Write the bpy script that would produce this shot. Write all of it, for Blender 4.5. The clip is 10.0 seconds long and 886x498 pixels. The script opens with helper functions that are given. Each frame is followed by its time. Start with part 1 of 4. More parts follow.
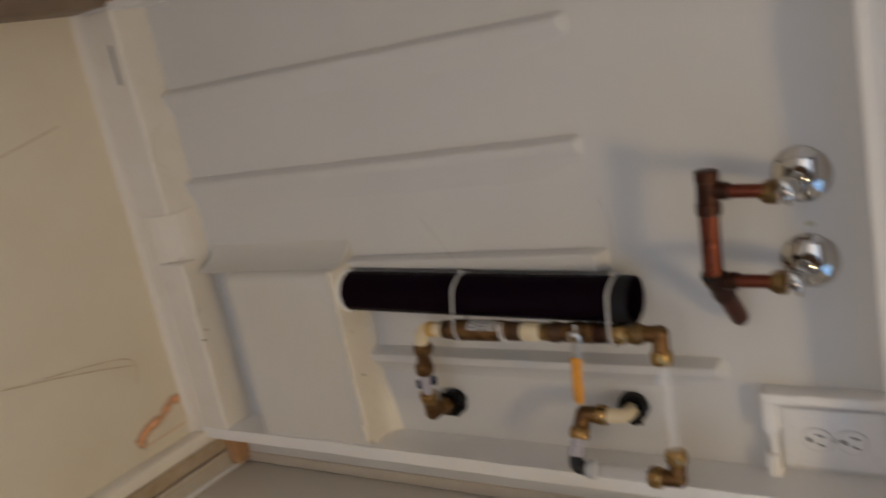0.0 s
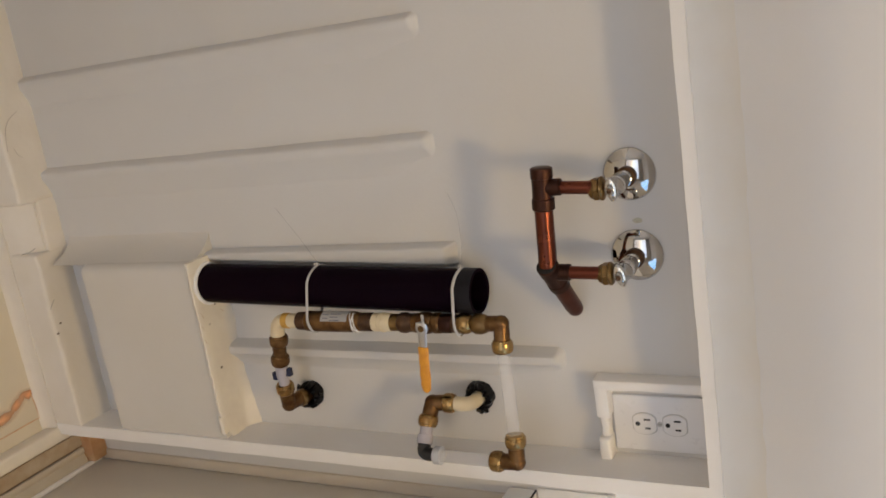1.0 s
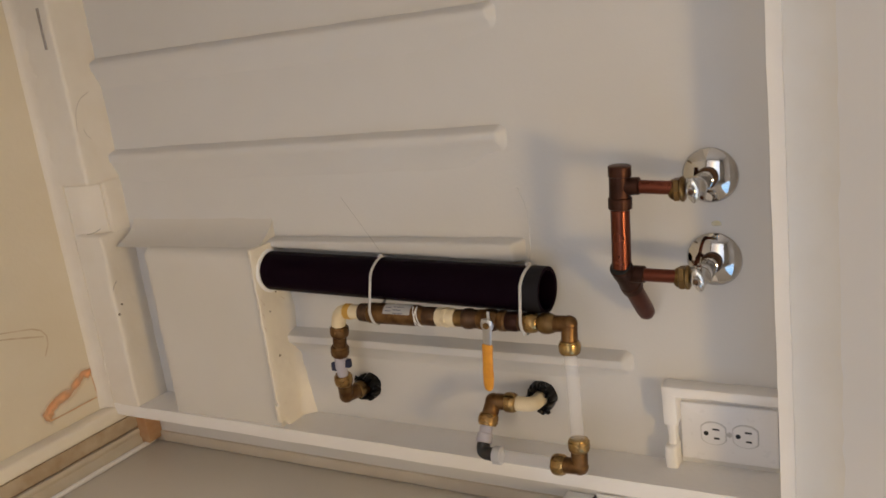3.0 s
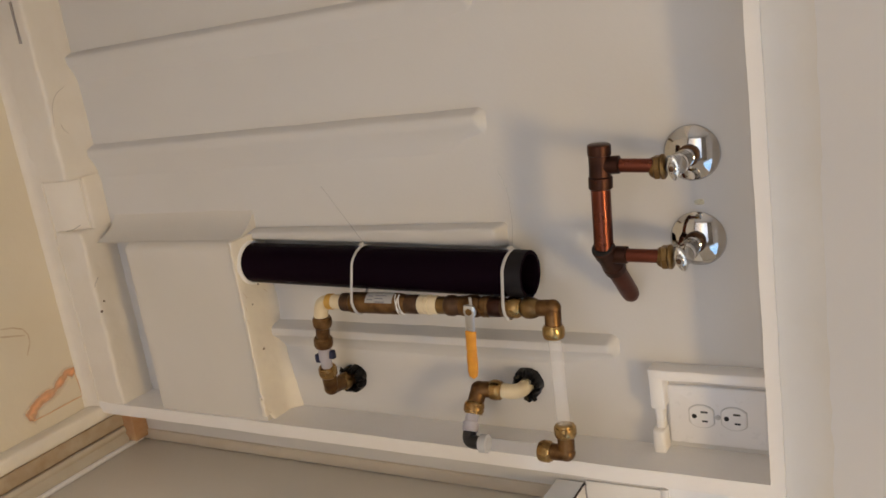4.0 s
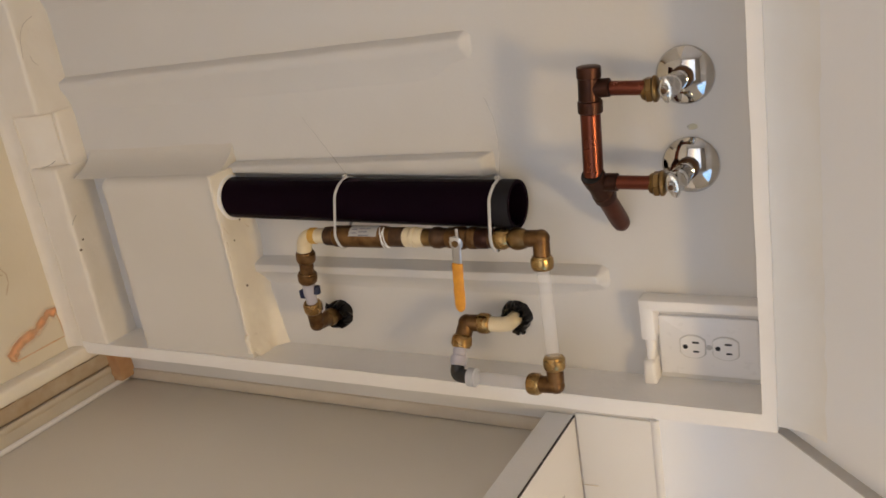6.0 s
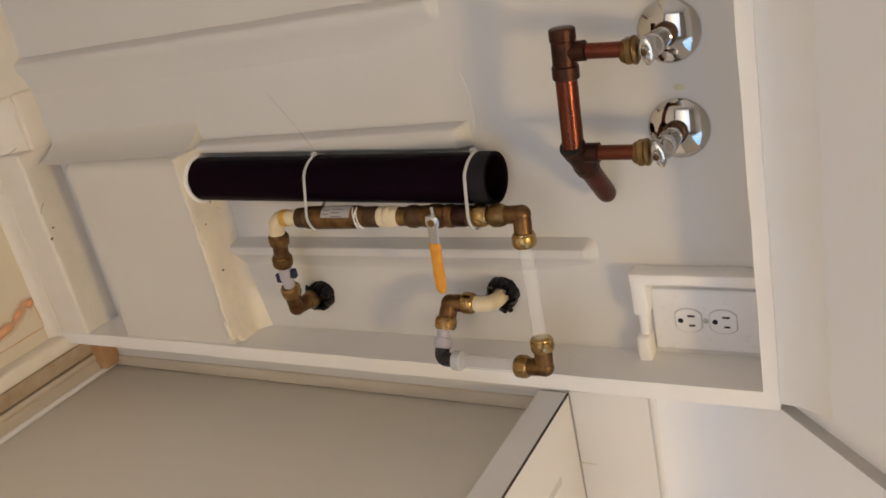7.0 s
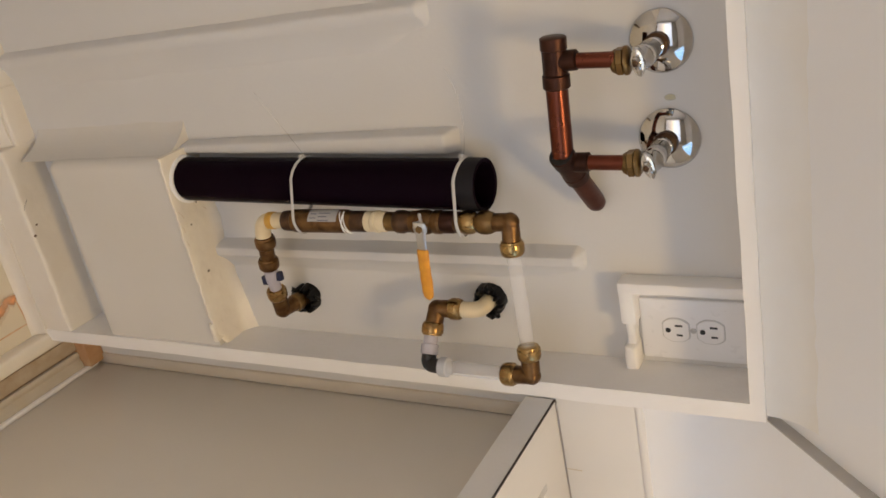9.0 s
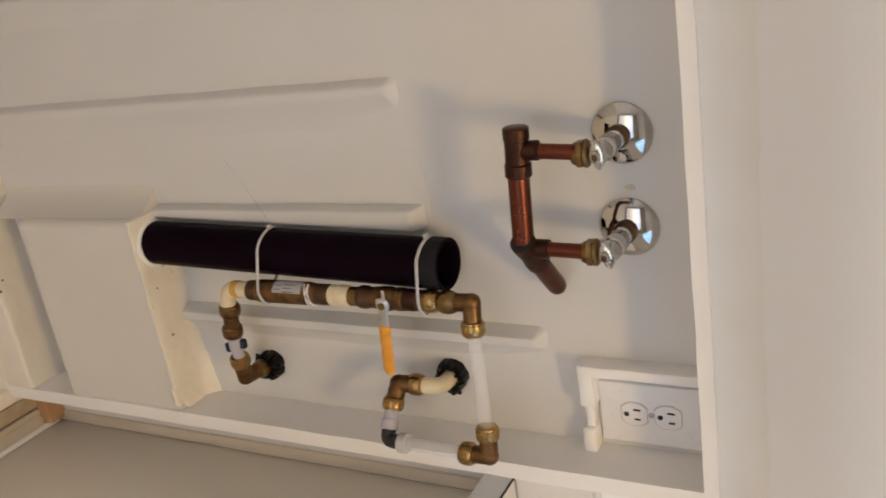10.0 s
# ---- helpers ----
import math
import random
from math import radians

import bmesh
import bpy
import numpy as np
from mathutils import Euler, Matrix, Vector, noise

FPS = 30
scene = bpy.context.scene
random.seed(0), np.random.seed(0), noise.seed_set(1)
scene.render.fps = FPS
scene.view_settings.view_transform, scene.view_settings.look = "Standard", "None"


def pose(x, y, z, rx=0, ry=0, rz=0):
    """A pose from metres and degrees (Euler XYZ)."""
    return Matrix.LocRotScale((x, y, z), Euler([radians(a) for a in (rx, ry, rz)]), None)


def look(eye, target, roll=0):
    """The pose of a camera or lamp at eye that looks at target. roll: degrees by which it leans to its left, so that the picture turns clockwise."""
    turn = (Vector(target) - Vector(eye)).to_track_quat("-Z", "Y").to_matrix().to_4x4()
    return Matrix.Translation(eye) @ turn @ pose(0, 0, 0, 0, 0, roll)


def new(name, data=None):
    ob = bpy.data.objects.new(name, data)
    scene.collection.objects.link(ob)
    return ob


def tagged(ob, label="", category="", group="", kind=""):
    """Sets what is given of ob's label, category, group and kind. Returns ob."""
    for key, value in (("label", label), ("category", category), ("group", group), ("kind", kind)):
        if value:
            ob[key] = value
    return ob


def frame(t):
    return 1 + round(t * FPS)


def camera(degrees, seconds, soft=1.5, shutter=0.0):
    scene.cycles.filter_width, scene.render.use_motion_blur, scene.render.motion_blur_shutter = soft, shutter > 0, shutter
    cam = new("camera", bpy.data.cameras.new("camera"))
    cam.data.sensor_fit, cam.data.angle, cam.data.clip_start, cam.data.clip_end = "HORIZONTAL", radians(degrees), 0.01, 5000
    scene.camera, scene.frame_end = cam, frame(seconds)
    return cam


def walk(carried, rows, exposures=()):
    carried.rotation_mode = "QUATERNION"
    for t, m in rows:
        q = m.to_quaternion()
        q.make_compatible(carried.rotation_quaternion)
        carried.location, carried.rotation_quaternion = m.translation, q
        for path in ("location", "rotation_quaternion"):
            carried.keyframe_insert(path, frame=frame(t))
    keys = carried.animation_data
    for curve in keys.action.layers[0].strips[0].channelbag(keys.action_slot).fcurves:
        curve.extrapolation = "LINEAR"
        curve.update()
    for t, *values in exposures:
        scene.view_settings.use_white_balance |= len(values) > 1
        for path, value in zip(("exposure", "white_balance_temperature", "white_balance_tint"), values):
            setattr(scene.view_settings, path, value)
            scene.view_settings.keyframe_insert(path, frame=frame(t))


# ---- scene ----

# ---------------------------------------------------------------- camera
# Attic kitchen: a stove niche under a sloped ceiling. x runs right along the knee wall, y into it, z up.
cam = camera(54.1, 10.0, soft=1.6, shutter=0.5)
ROWS = [
    (0.0, -0.5116, -0.9776, 1.2592, 3.261, -55.892, 69.704),
    (0.1, -0.5087, -0.9791, 1.274, 4.525, -57.924, 67.718),
    (0.2, -0.5058, -0.9804, 1.2891, 4.15, -60.593, 68.229),
    (0.3, -0.5029, -0.9818, 1.3039, 3.715, -63.52, 69.955),
    (0.5, -0.4964, -0.9839, 1.3327, 2.813, -63.969, 72.246),
    (1.0, -0.4886, -0.9845, 1.3225, 2.987, -62.838, 70.779),
    (1.5, -0.4881, -0.9818, 1.3159, 0.651, -62.34, 73.131),
    (2.0, -0.4837, -0.9811, 1.3046, -3.47, -62.602, 77.067),
    (2.5, -0.4906, -0.988, 1.2833, -2.923, -60.731, 77.162),
    (2.7, -0.4937, -0.9847, 1.2837, -2.037, -59.97, 76.233),
    (3.8, -0.4643, -0.9672, 1.2943, 0.141, -60.422, 73.468),
    (4.0, -0.4653, -0.9609, 1.2955, 0.518, -60.144, 73.102),
    (4.5, -0.4719, -0.9629, 1.2938, 0.662, -60.183, 73.282),
    (5.0, -0.4747, -0.9628, 1.2956, -0.297, -60.406, 74.158),
    (5.5, -0.472, -0.9607, 1.2946, -0.888, -60.152, 74.268),
    (5.7, -0.4616, -0.9513, 1.2916, -5.178, -61.09, 75.734),
    (5.8, -0.4561, -0.9465, 1.2902, -4.408, -61.386, 72.919),
    (5.9, -0.4507, -0.9415, 1.2886, -4.226, -61.275, 73.185),
    (6.0, -0.4451, -0.9362, 1.2862, -2.243, -60.746, 71.781),
    (6.2, -0.4519, -0.9102, 1.2859, -3.065, -59.927, 71.272),
    (7.3, -0.4545, -0.8512, 1.2894, -0.413, -60.388, 64.809),
    (7.5, -0.4576, -0.853, 1.2872, -0.341, -60.51, 64.19),
    (8.0, -0.4564, -0.855, 1.2868, -1.074, -60.563, 63.845),
    (8.5, -0.4632, -0.8474, 1.2889, -1.98, -61.058, 66.243),
    (9.0, -0.4666, -0.8393, 1.2859, -2.793, -60.826, 67.598),
    (9.5, -0.4766, -0.8365, 1.2889, -3.847, -61.238, 69.714),
    (9.7, -0.4931, -0.8375, 1.301, -2.986, -60.732, 72.166),
    (9.8, -0.4956, -0.8323, 1.3044, -2.667, -61.047, 71.533),
    (10.0, -0.499, -0.8203, 1.307, -3.172, -61.89, 71.406),
]
walk(cam, [(t, pose(x, y, z, a, b, c)) for t, x, y, z, a, b, c in ROWS], [(0.0, -0.56, 6050, 9), (0.2, -0.26, 6080, 9), (0.5, -0.09, 6080, 8), (1.0, -0.08, 6250, 9), (2.0, -0.09, 6500, 10), (2.6, -0.12, 6500, 10), (4.0, -0.05, 6470, 10), (7.5, 0.03, 6450, 10), (10.0, 0.06, 6450, 10)])

# ---------------------------------------------------------------- light
world = bpy.data.worlds.new("sky")
scene.world = world
world.use_nodes = True
wn = world.node_tree
sky = wn.nodes.new("ShaderNodeTexSky")
sky.sky_type, sky.sun_disc = "NISHITA", False
sky.sun_elevation, sky.sun_rotation = radians(40), radians(200)
wn.links.new(sky.outputs["Color"], wn.nodes["Background"].inputs["Color"])
wn.nodes["Background"].inputs["Strength"].default_value = 0.12


def area_lamp(name, place, target, width, height, power, colour):
    data = bpy.data.lights.new(name, "AREA")
    data.shape, data.size, data.size_y, data.energy, data.color = "RECTANGLE", width, height, power, colour
    ob = new(name, data)
    ob.matrix_world = look(place, target)
    return ob


# gable daylight, fill from an added unseen south window, warm ceiling lamp before the niche
area_lamp("gable_daylight", (1.33, -1.45, 2.16), (-0.4, -0.1, 1.0), 1.30, 0.90, 6.0, (0.37, 0.64, 1.0))
area_lamp("south_fill", (-0.57, -3.17, 1.11), (-0.1, 0.0, 1.05), 3.0, 1.76, 11.1, (1.0, 0.91, 0.93))
LAMP_X, LAMP_Y, LAMP_Z = 0.04, -1.20, 2.75
warm = area_lamp("ceiling_lamp", (LAMP_X, LAMP_Y, LAMP_Z - 0.075), (LAMP_X, LAMP_Y + 0.30, 1.0), 0.30, 0.30, 15.2, (1.0, 0.70, 0.33))
warm.data.shape = "DISK"


# ---------------------------------------------------------------- materials
def material(name, colour, rough=0.5, metal=0.0, second=None, scale=6.0, amount=0.5, fine=90.0, bump=0.05, bump_depth=0.002,
             transmission=0.0, ior=1.45, rough_var=0.08, sharp=(0.35, 0.65), alpha=1.0):
    """A painted or worn surface: broad patches of a second colour, fine grain in gloss and relief."""
    m = bpy.data.materials.new(name)
    m.use_nodes = True
    nt = m.node_tree
    b = nt.nodes["Principled BSDF"]
    tc = nt.nodes.new("ShaderNodeTexCoord")
    broad = nt.nodes.new("ShaderNodeTexNoise")
    broad.inputs["Scale"].default_value, broad.inputs["Detail"].default_value = scale, 6
    grain = nt.nodes.new("ShaderNodeTexNoise")
    grain.inputs["Scale"].default_value, grain.inputs["Detail"].default_value = fine, 4
    geo = nt.nodes.new("ShaderNodeNewGeometry")
    for n in (broad, grain):
        nt.links.new(geo.outputs["Position"], n.inputs["Vector"])
    ramp = nt.nodes.new("ShaderNodeValToRGB")
    ramp.color_ramp.elements[0].position, ramp.color_ramp.elements[1].position = sharp
    nt.links.new(broad.outputs["Fac"], ramp.inputs["Fac"])
    mix = nt.nodes.new("ShaderNodeMix")
    mix.data_type = "RGBA"
    mul = nt.nodes.new("ShaderNodeMath")
    mul.operation = "MULTIPLY"
    mul.inputs[1].default_value = amount
    nt.links.new(ramp.outputs["Color"], mul.inputs[0])
    nt.links.new(mul.outputs[0], mix.inputs["Factor"])
    mix.inputs["A"].default_value = (*colour, 1)
    mix.inputs["B"].default_value = (*(second or [c * 0.9 for c in colour]), 1)
    nt.links.new(mix.outputs["Result"], b.inputs["Base Color"])
    rr = nt.nodes.new("ShaderNodeMapRange")
    rr.inputs["To Min"].default_value, rr.inputs["To Max"].default_value = max(0.02, rough - rough_var), min(1, rough + rough_var)
    nt.links.new(grain.outputs["Fac"], rr.inputs["Value"])
    nt.links.new(rr.outputs["Result"], b.inputs["Roughness"])
    b.inputs["Metallic"].default_value = metal
    b.inputs["IOR"].default_value = ior
    b.inputs["Transmission Weight"].default_value = transmission
    b.inputs["Alpha"].default_value = alpha
    if bump:
        add = nt.nodes.new("ShaderNodeMath")
        add.operation = "MULTIPLY_ADD"
        add.inputs[1].default_value = 0.35
        nt.links.new(grain.outputs["Fac"], add.inputs[0])
        nt.links.new(broad.outputs["Fac"], add.inputs[2])
        bp = nt.nodes.new("ShaderNodeBump")
        bp.inputs["Strength"].default_value, bp.inputs["Distance"].default_value = bump, bump_depth
        nt.links.new(add.outputs[0], bp.inputs["Height"])
        nt.links.new(bp.outputs["Normal"], b.inputs["Normal"])
    return m


WALL = material("wall_paint", (0.674, 0.660, 0.636), 0.5, second=(0.632, 0.613, 0.584), scale=5, amount=0.5, fine=160, bump=0.25, bump_depth=0.003)
TRIM = material("trim_paint", (0.88, 0.86, 0.835), 0.38, second=(0.83, 0.805, 0.77), scale=14, amount=0.5, fine=220, bump=0.3, bump_depth=0.003)
SILL = material("thick_sill_paint", (0.798, 0.755, 0.679), 0.5, second=(0.750, 0.698, 0.608), scale=20, amount=0.6, fine=140, bump=0.35, bump_depth=0.003)
# wall paint tinted warmer for the pipe chase, standing for warm light low down
CHASE = material("warmed_box_paint", (0.694, 0.665, 0.613), 0.5, second=(0.646, 0.613, 0.546), scale=6, amount=0.5, fine=160, bump=0.25, bump_depth=0.003)
ROOM = material("room_wall_paint", (0.52, 0.49, 0.45), 0.6, second=(0.48, 0.45, 0.41), scale=3, amount=0.5, fine=120, bump=0.2, bump_depth=0.003)
PLASTER = material("lumpy_painted_plaster", (0.86, 0.805, 0.69), 0.5, second=(0.78, 0.72, 0.63), scale=28, amount=0.6, fine=140, bump=0.35, bump_depth=0.003)
# cream tint stands for the warm light along the frame's top joint
LIT_CAULK = material("warm_lit_caulk", (0.90, 0.875, 0.82), 0.45, second=(0.87, 0.83, 0.75), scale=18, amount=0.6, fine=160, bump=0.2, bump_depth=0.003)
SLOPE = material("ceiling_paint", (0.93, 0.92, 0.91), 0.5, second=(0.90, 0.89, 0.875), scale=3, amount=0.5, fine=120, bump=0.2, bump_depth=0.003)
FLOORING = material("floor_paint", (0.760, 0.694, 0.560), 0.5, second=(0.712, 0.636, 0.494), scale=7, amount=0.7, fine=120, bump=0.3, bump_depth=0.003)
PANEL = material("cabinet_paint", (0.798, 0.750, 0.674), 0.4, second=(0.760, 0.708, 0.622), scale=4, amount=0.5, fine=200, bump=0.12)
# cabinet paint darkened and warmed to carry the shade beside the frame
SHADED_STRIP = material("shaded_strip_paint", (0.646, 0.570, 0.465), 0.5, second=(0.570, 0.494, 0.389), scale=12, amount=0.6, fine=160, bump=0.2)
LAMINATE = material("white_laminate", (0.80, 0.77, 0.725), 0.35, second=(0.71, 0.68, 0.635), scale=5, amount=0.5, fine=120, bump=0.0, rough_var=0.04)
SEAM = material("dark_laminate_seam", (0.05, 0.04, 0.035), 0.5, bump=0)
RAW_WOOD = material("bare_softwood", (0.42, 0.22, 0.10), 0.6, second=(0.55, 0.36, 0.20), scale=30, amount=0.8, fine=150, bump=0.4)
WORN_WOOD = material("worn_painted_wood", (0.36, 0.25, 0.145), 0.6, second=(0.52, 0.44, 0.33), scale=18, amount=0.9, fine=120, bump=0.4)
# duller cabinet paint: the moulding's shade is put into its colour
SHADED_MOULDING = material("shaded_moulding_paint", (0.56, 0.49, 0.38), 0.6, second=(0.60, 0.54, 0.44), scale=25, amount=0.8, fine=140, bump=0.2)
# dark brown for the strip gap and for shade painted on the left foot
SHADE_WOOD = material("shade_dark_wood", (0.20, 0.145, 0.10), 0.6, second=(0.28, 0.21, 0.15), scale=20, amount=0.8, fine=120, bump=0.3)
ABS = material("black_abs", (0.0062, 0.0026, 0.0060), 0.22, second=(0.0085, 0.0034, 0.0070), scale=12, amount=0.6, fine=60, bump=0.0, ior=1.065, rough_var=0.05)
RUBBER = material("black_foam", (0.003, 0.0026, 0.0034), 0.30, scale=60, fine=200, bump=0.15, bump_depth=0.002, ior=1.3)
COPPER = material("copper", (0.180, 0.054, 0.032), 0.28, 1.0, second=(0.104, 0.032, 0.021), scale=14, amount=0.6, fine=40, bump=0, rough_var=0.04)
OLD_COPPER = material("tarnished_copper", (0.040, 0.019, 0.014), 0.42, 0.9, second=(0.080, 0.033, 0.021), scale=45, amount=0.7, fine=200, bump=0.2)
BRASS = material("brass", (0.432, 0.294, 0.120), 0.27, 1.0, second=(0.276, 0.138, 0.051), scale=60, amount=0.7, fine=80, bump=0.02)
OLD_BRASS = material("tarnished_brass", (0.276, 0.175, 0.069), 0.36, 1.0, second=(0.147, 0.083, 0.037), scale=70, amount=0.8, fine=90, bump=0.05)
BRONZE = material("dull_bronze", (0.221, 0.123, 0.051), 0.40, 0.95, second=(0.089, 0.043, 0.019), scale=75, amount=0.8, fine=300, bump=0.35)
DARK_BRASS = material("stained_brass", (0.07, 0.042, 0.028), 0.45, 0.8, second=(0.15, 0.08, 0.04), scale=80, amount=0.8, fine=260, bump=0.2)
CHROME = material("chrome", (0.614, 0.609, 0.605), 0.055, 1.0, second=(0.465, 0.446, 0.419), scale=50, amount=0.4, fine=200, bump=0.02, rough_var=0.04)
RUSSET = material("red_brown_copper", (0.125, 0.043, 0.029), 0.42, 0.9, second=(0.075, 0.028, 0.020), scale=40, amount=0.6, fine=200, bump=0.15)
STEEL = material("zinc_steel", (0.62, 0.62, 0.62), 0.3, 1.0, scale=60, fine=300, bump=0.1)
PEX = material("clear_pex", (0.84, 0.83, 0.83), 0.32, second=(0.80, 0.79, 0.79), scale=20, fine=60, bump=0.0, alpha=0.19)
CREAM = material("cream_cpvc", (0.76, 0.66, 0.46), 0.4, second=(0.68, 0.55, 0.34), scale=40, amount=0.6, fine=200, bump=0.1)
AMBER = material("amber_plastic", (0.62, 0.36, 0.07), 0.35, second=(0.5, 0.27, 0.05), scale=60, bump=0.1)
YELLOW = material("yellow_vinyl", (0.80, 0.36, 0.035), 0.45, second=(0.62, 0.25, 0.03), scale=90, amount=0.7, fine=300, bump=0.4)
BLUE = material("dark_blue_plastic", (0.015, 0.02, 0.06), 0.4, bump=0)
LILAC = material("grey_lilac_plastic", (0.55, 0.53, 0.60), 0.4, second=(0.48, 0.46, 0.52), scale=60, bump=0.05, alpha=0.8)
GREY = material("grey_plastic", (0.52, 0.53, 0.55), 0.45, second=(0.46, 0.47, 0.49), scale=50, bump=0.05)
HUB = material("worn_black_abs", (0.014, 0.013, 0.015), 0.5, second=(0.022, 0.020, 0.022), scale=40, fine=200, bump=0.1, ior=1.2)
BLACK = material("black_plastic", (0.02, 0.02, 0.022), 0.4, bump=0.05)
NYLON = material("white_nylon", (0.56, 0.55, 0.535), 0.45, second=(0.48, 0.465, 0.44), scale=60, bump=0.05)
CLEAR_NYLON = material("clear_nylon", (0.78, 0.76, 0.72), 0.45, bump=0, alpha=0.22)
PLATE = material("white_outlet_plastic", (0.80, 0.79, 0.79), 0.3, second=(0.76, 0.75, 0.74), scale=20, amount=0.4, bump=0.02)
SLOT = material("black_slot", (0.01, 0.01, 0.01), 0.6, bump=0)
PAPER = material("white_label", (0.44, 0.43, 0.42), 0.6, bump=0)
INK = material("grey_ink", (0.16, 0.16, 0.20), 0.6, bump=0)
PTFE = material("white_thread_tape", (0.88, 0.875, 0.86), 0.6, fine=300, bump=0.4)
ORANGE = material("orange_marker", (0.80, 0.37, 0.17), 0.6, second=(0.80, 0.46, 0.26), scale=30, amount=0.8, fine=200, bump=0.05)
mt = ORANGE.node_tree
blot = mt.nodes.new("ShaderNodeTexNoise")
blot.inputs["Scale"].default_value, blot.inputs["Detail"].default_value = 26, 3
blur = mt.nodes.new("ShaderNodeValToRGB")
blur.color_ramp.elements[0].position, blur.color_ramp.elements[1].position = 0.28, 0.55
blur.color_ramp.elements[0].color = (0.30, 0.30, 0.30, 1)
spot = mt.nodes.new("ShaderNodeNewGeometry")
mt.links.new(spot.outputs["Position"], blot.inputs["Vector"])
mt.links.new(blot.outputs["Fac"], blur.inputs["Fac"])
across = mt.nodes.new("ShaderNodeUVMap")
split = mt.nodes.new("ShaderNodeSeparateXYZ")
mt.links.new(across.outputs["UV"], split.inputs["Vector"])
soft = mt.nodes.new("ShaderNodeMapRange")
soft.interpolation_type = "SMOOTHSTEP"
mt.links.new(split.outputs["X"], soft.inputs["Value"])
cover_amount = mt.nodes.new("ShaderNodeMath")
cover_amount.operation = "MULTIPLY"
mt.links.new(blur.outputs["Color"], cover_amount.inputs[0])
mt.links.new(soft.outputs["Result"], cover_amount.inputs[1])
mt.links.new(cover_amount.outputs[0], mt.nodes["Principled BSDF"].inputs["Alpha"])
STAIN_ORANGE = material("brown_orange_line", (0.62, 0.36, 0.18), 0.6, second=(0.72, 0.50, 0.30), scale=60, amount=0.8, bump=0)
STAIN = material("tan_pencil_line", (0.56, 0.44, 0.30), 0.6, second=(0.68, 0.58, 0.44), scale=60, amount=0.9, bump=0)
DIRT = material("brown_speck", (0.16, 0.12, 0.08), 0.8, bump=0)
SMUDGE = material("yellow_smudge", (0.76, 0.60, 0.12), 0.6, second=(0.74, 0.66, 0.42), scale=120, amount=0.9, bump=0, alpha=0.34)
GREY_STREAK = material("grey_streak", (0.50, 0.45, 0.39), 0.5, second=(0.70, 0.66, 0.60), scale=60, amount=0.9, bump=0, alpha=0.28)
PENCIL = material("grey_crack", (0.38, 0.35, 0.33), 0.8, bump=0)
HAIRLINE = material("faint_hairline", (0.54, 0.49, 0.44), 0.7, bump=0)
EDGE = material("grey_board_edge", (0.56, 0.535, 0.50), 0.7, second=(0.50, 0.475, 0.445), scale=40, amount=0.6, fine=200, bump=0.3)
GLASS = material("window_glass", (0.95, 0.97, 1.0), 0.03, transmission=1.0, ior=1.45, bump=0)
GLOW = material("opal_glow", (0.85, 0.80, 0.72), 0.4, bump=0)
GLOW.node_tree.nodes["Principled BSDF"].inputs["Emission Color"].default_value = (1.0, 0.78, 0.55, 1)
GLOW.node_tree.nodes["Principled BSDF"].inputs["Emission Strength"].default_value = 2.0

# ---------------------------------------------------------------- mesh helpers
CENTRE = {}


def thing(name, base, label, category, group="", kind=""):
    ob = new(name)
    ob.empty_display_size = 0.05
    ob.location = base
    CENTRE[ob.name] = Vector(base)
    return tagged(ob, label, category, group, kind)


def link_mesh(name, bm, mat, smooth):
    bmesh.ops.recalc_face_normals(bm, faces=bm.faces)
    lo = [min(v.co[i] for v in bm.verts) for i in range(3)]
    hi = [max(v.co[i] for v in bm.verts) for i in range(3)]
    c = Vector([(a + b) / 2 for a, b in zip(lo, hi)])
    bmesh.ops.translate(bm, verts=bm.verts, vec=-c)
    me = bpy.data.meshes.new(name)
    if smooth:
        for fc in bm.faces:
            fc.smooth = True
        for ed in bm.edges:
            if len(ed.link_faces) == 2 and ed.calc_face_angle(0) > radians(38):
                ed.smooth = False
    bm.to_mesh(me)
    bm.free()
    me.materials.append(mat)
    ob = new(name, me)
    return ob, c


def part(name, bm, mat, parent, label="", smooth=True):
    ob, c = link_mesh(name, bm, mat, smooth)
    ob.parent = parent
    ob.matrix_parent_inverse = Matrix.Translation(-CENTRE[parent.name])
    ob.location = c
    CENTRE[ob.name] = c
    return tagged(ob, label)


def solid(name, bm, mat, label, category, group="", kind="", smooth=True):
    ob, c = link_mesh(name, bm, mat, smooth)
    ob.location = c
    CENTRE[ob.name] = c
    return tagged(ob, label, category, group, kind)


def block(x0, x1, y0, y1, z0, z1, bevel=0.0, seg=2):
    bm = bmesh.new()
    bmesh.ops.create_cube(bm, size=1)
    for v in bm.verts:
        v.co = Vector((x0 + (v.co.x + 0.5) * (x1 - x0), y0 + (v.co.y + 0.5) * (y1 - y0), z0 + (v.co.z + 0.5) * (z1 - z0)))
    if bevel:
        bmesh.ops.bevel(bm, geom=bm.edges, offset=bevel, segments=seg, profile=0.5, affect="EDGES")
    return bm


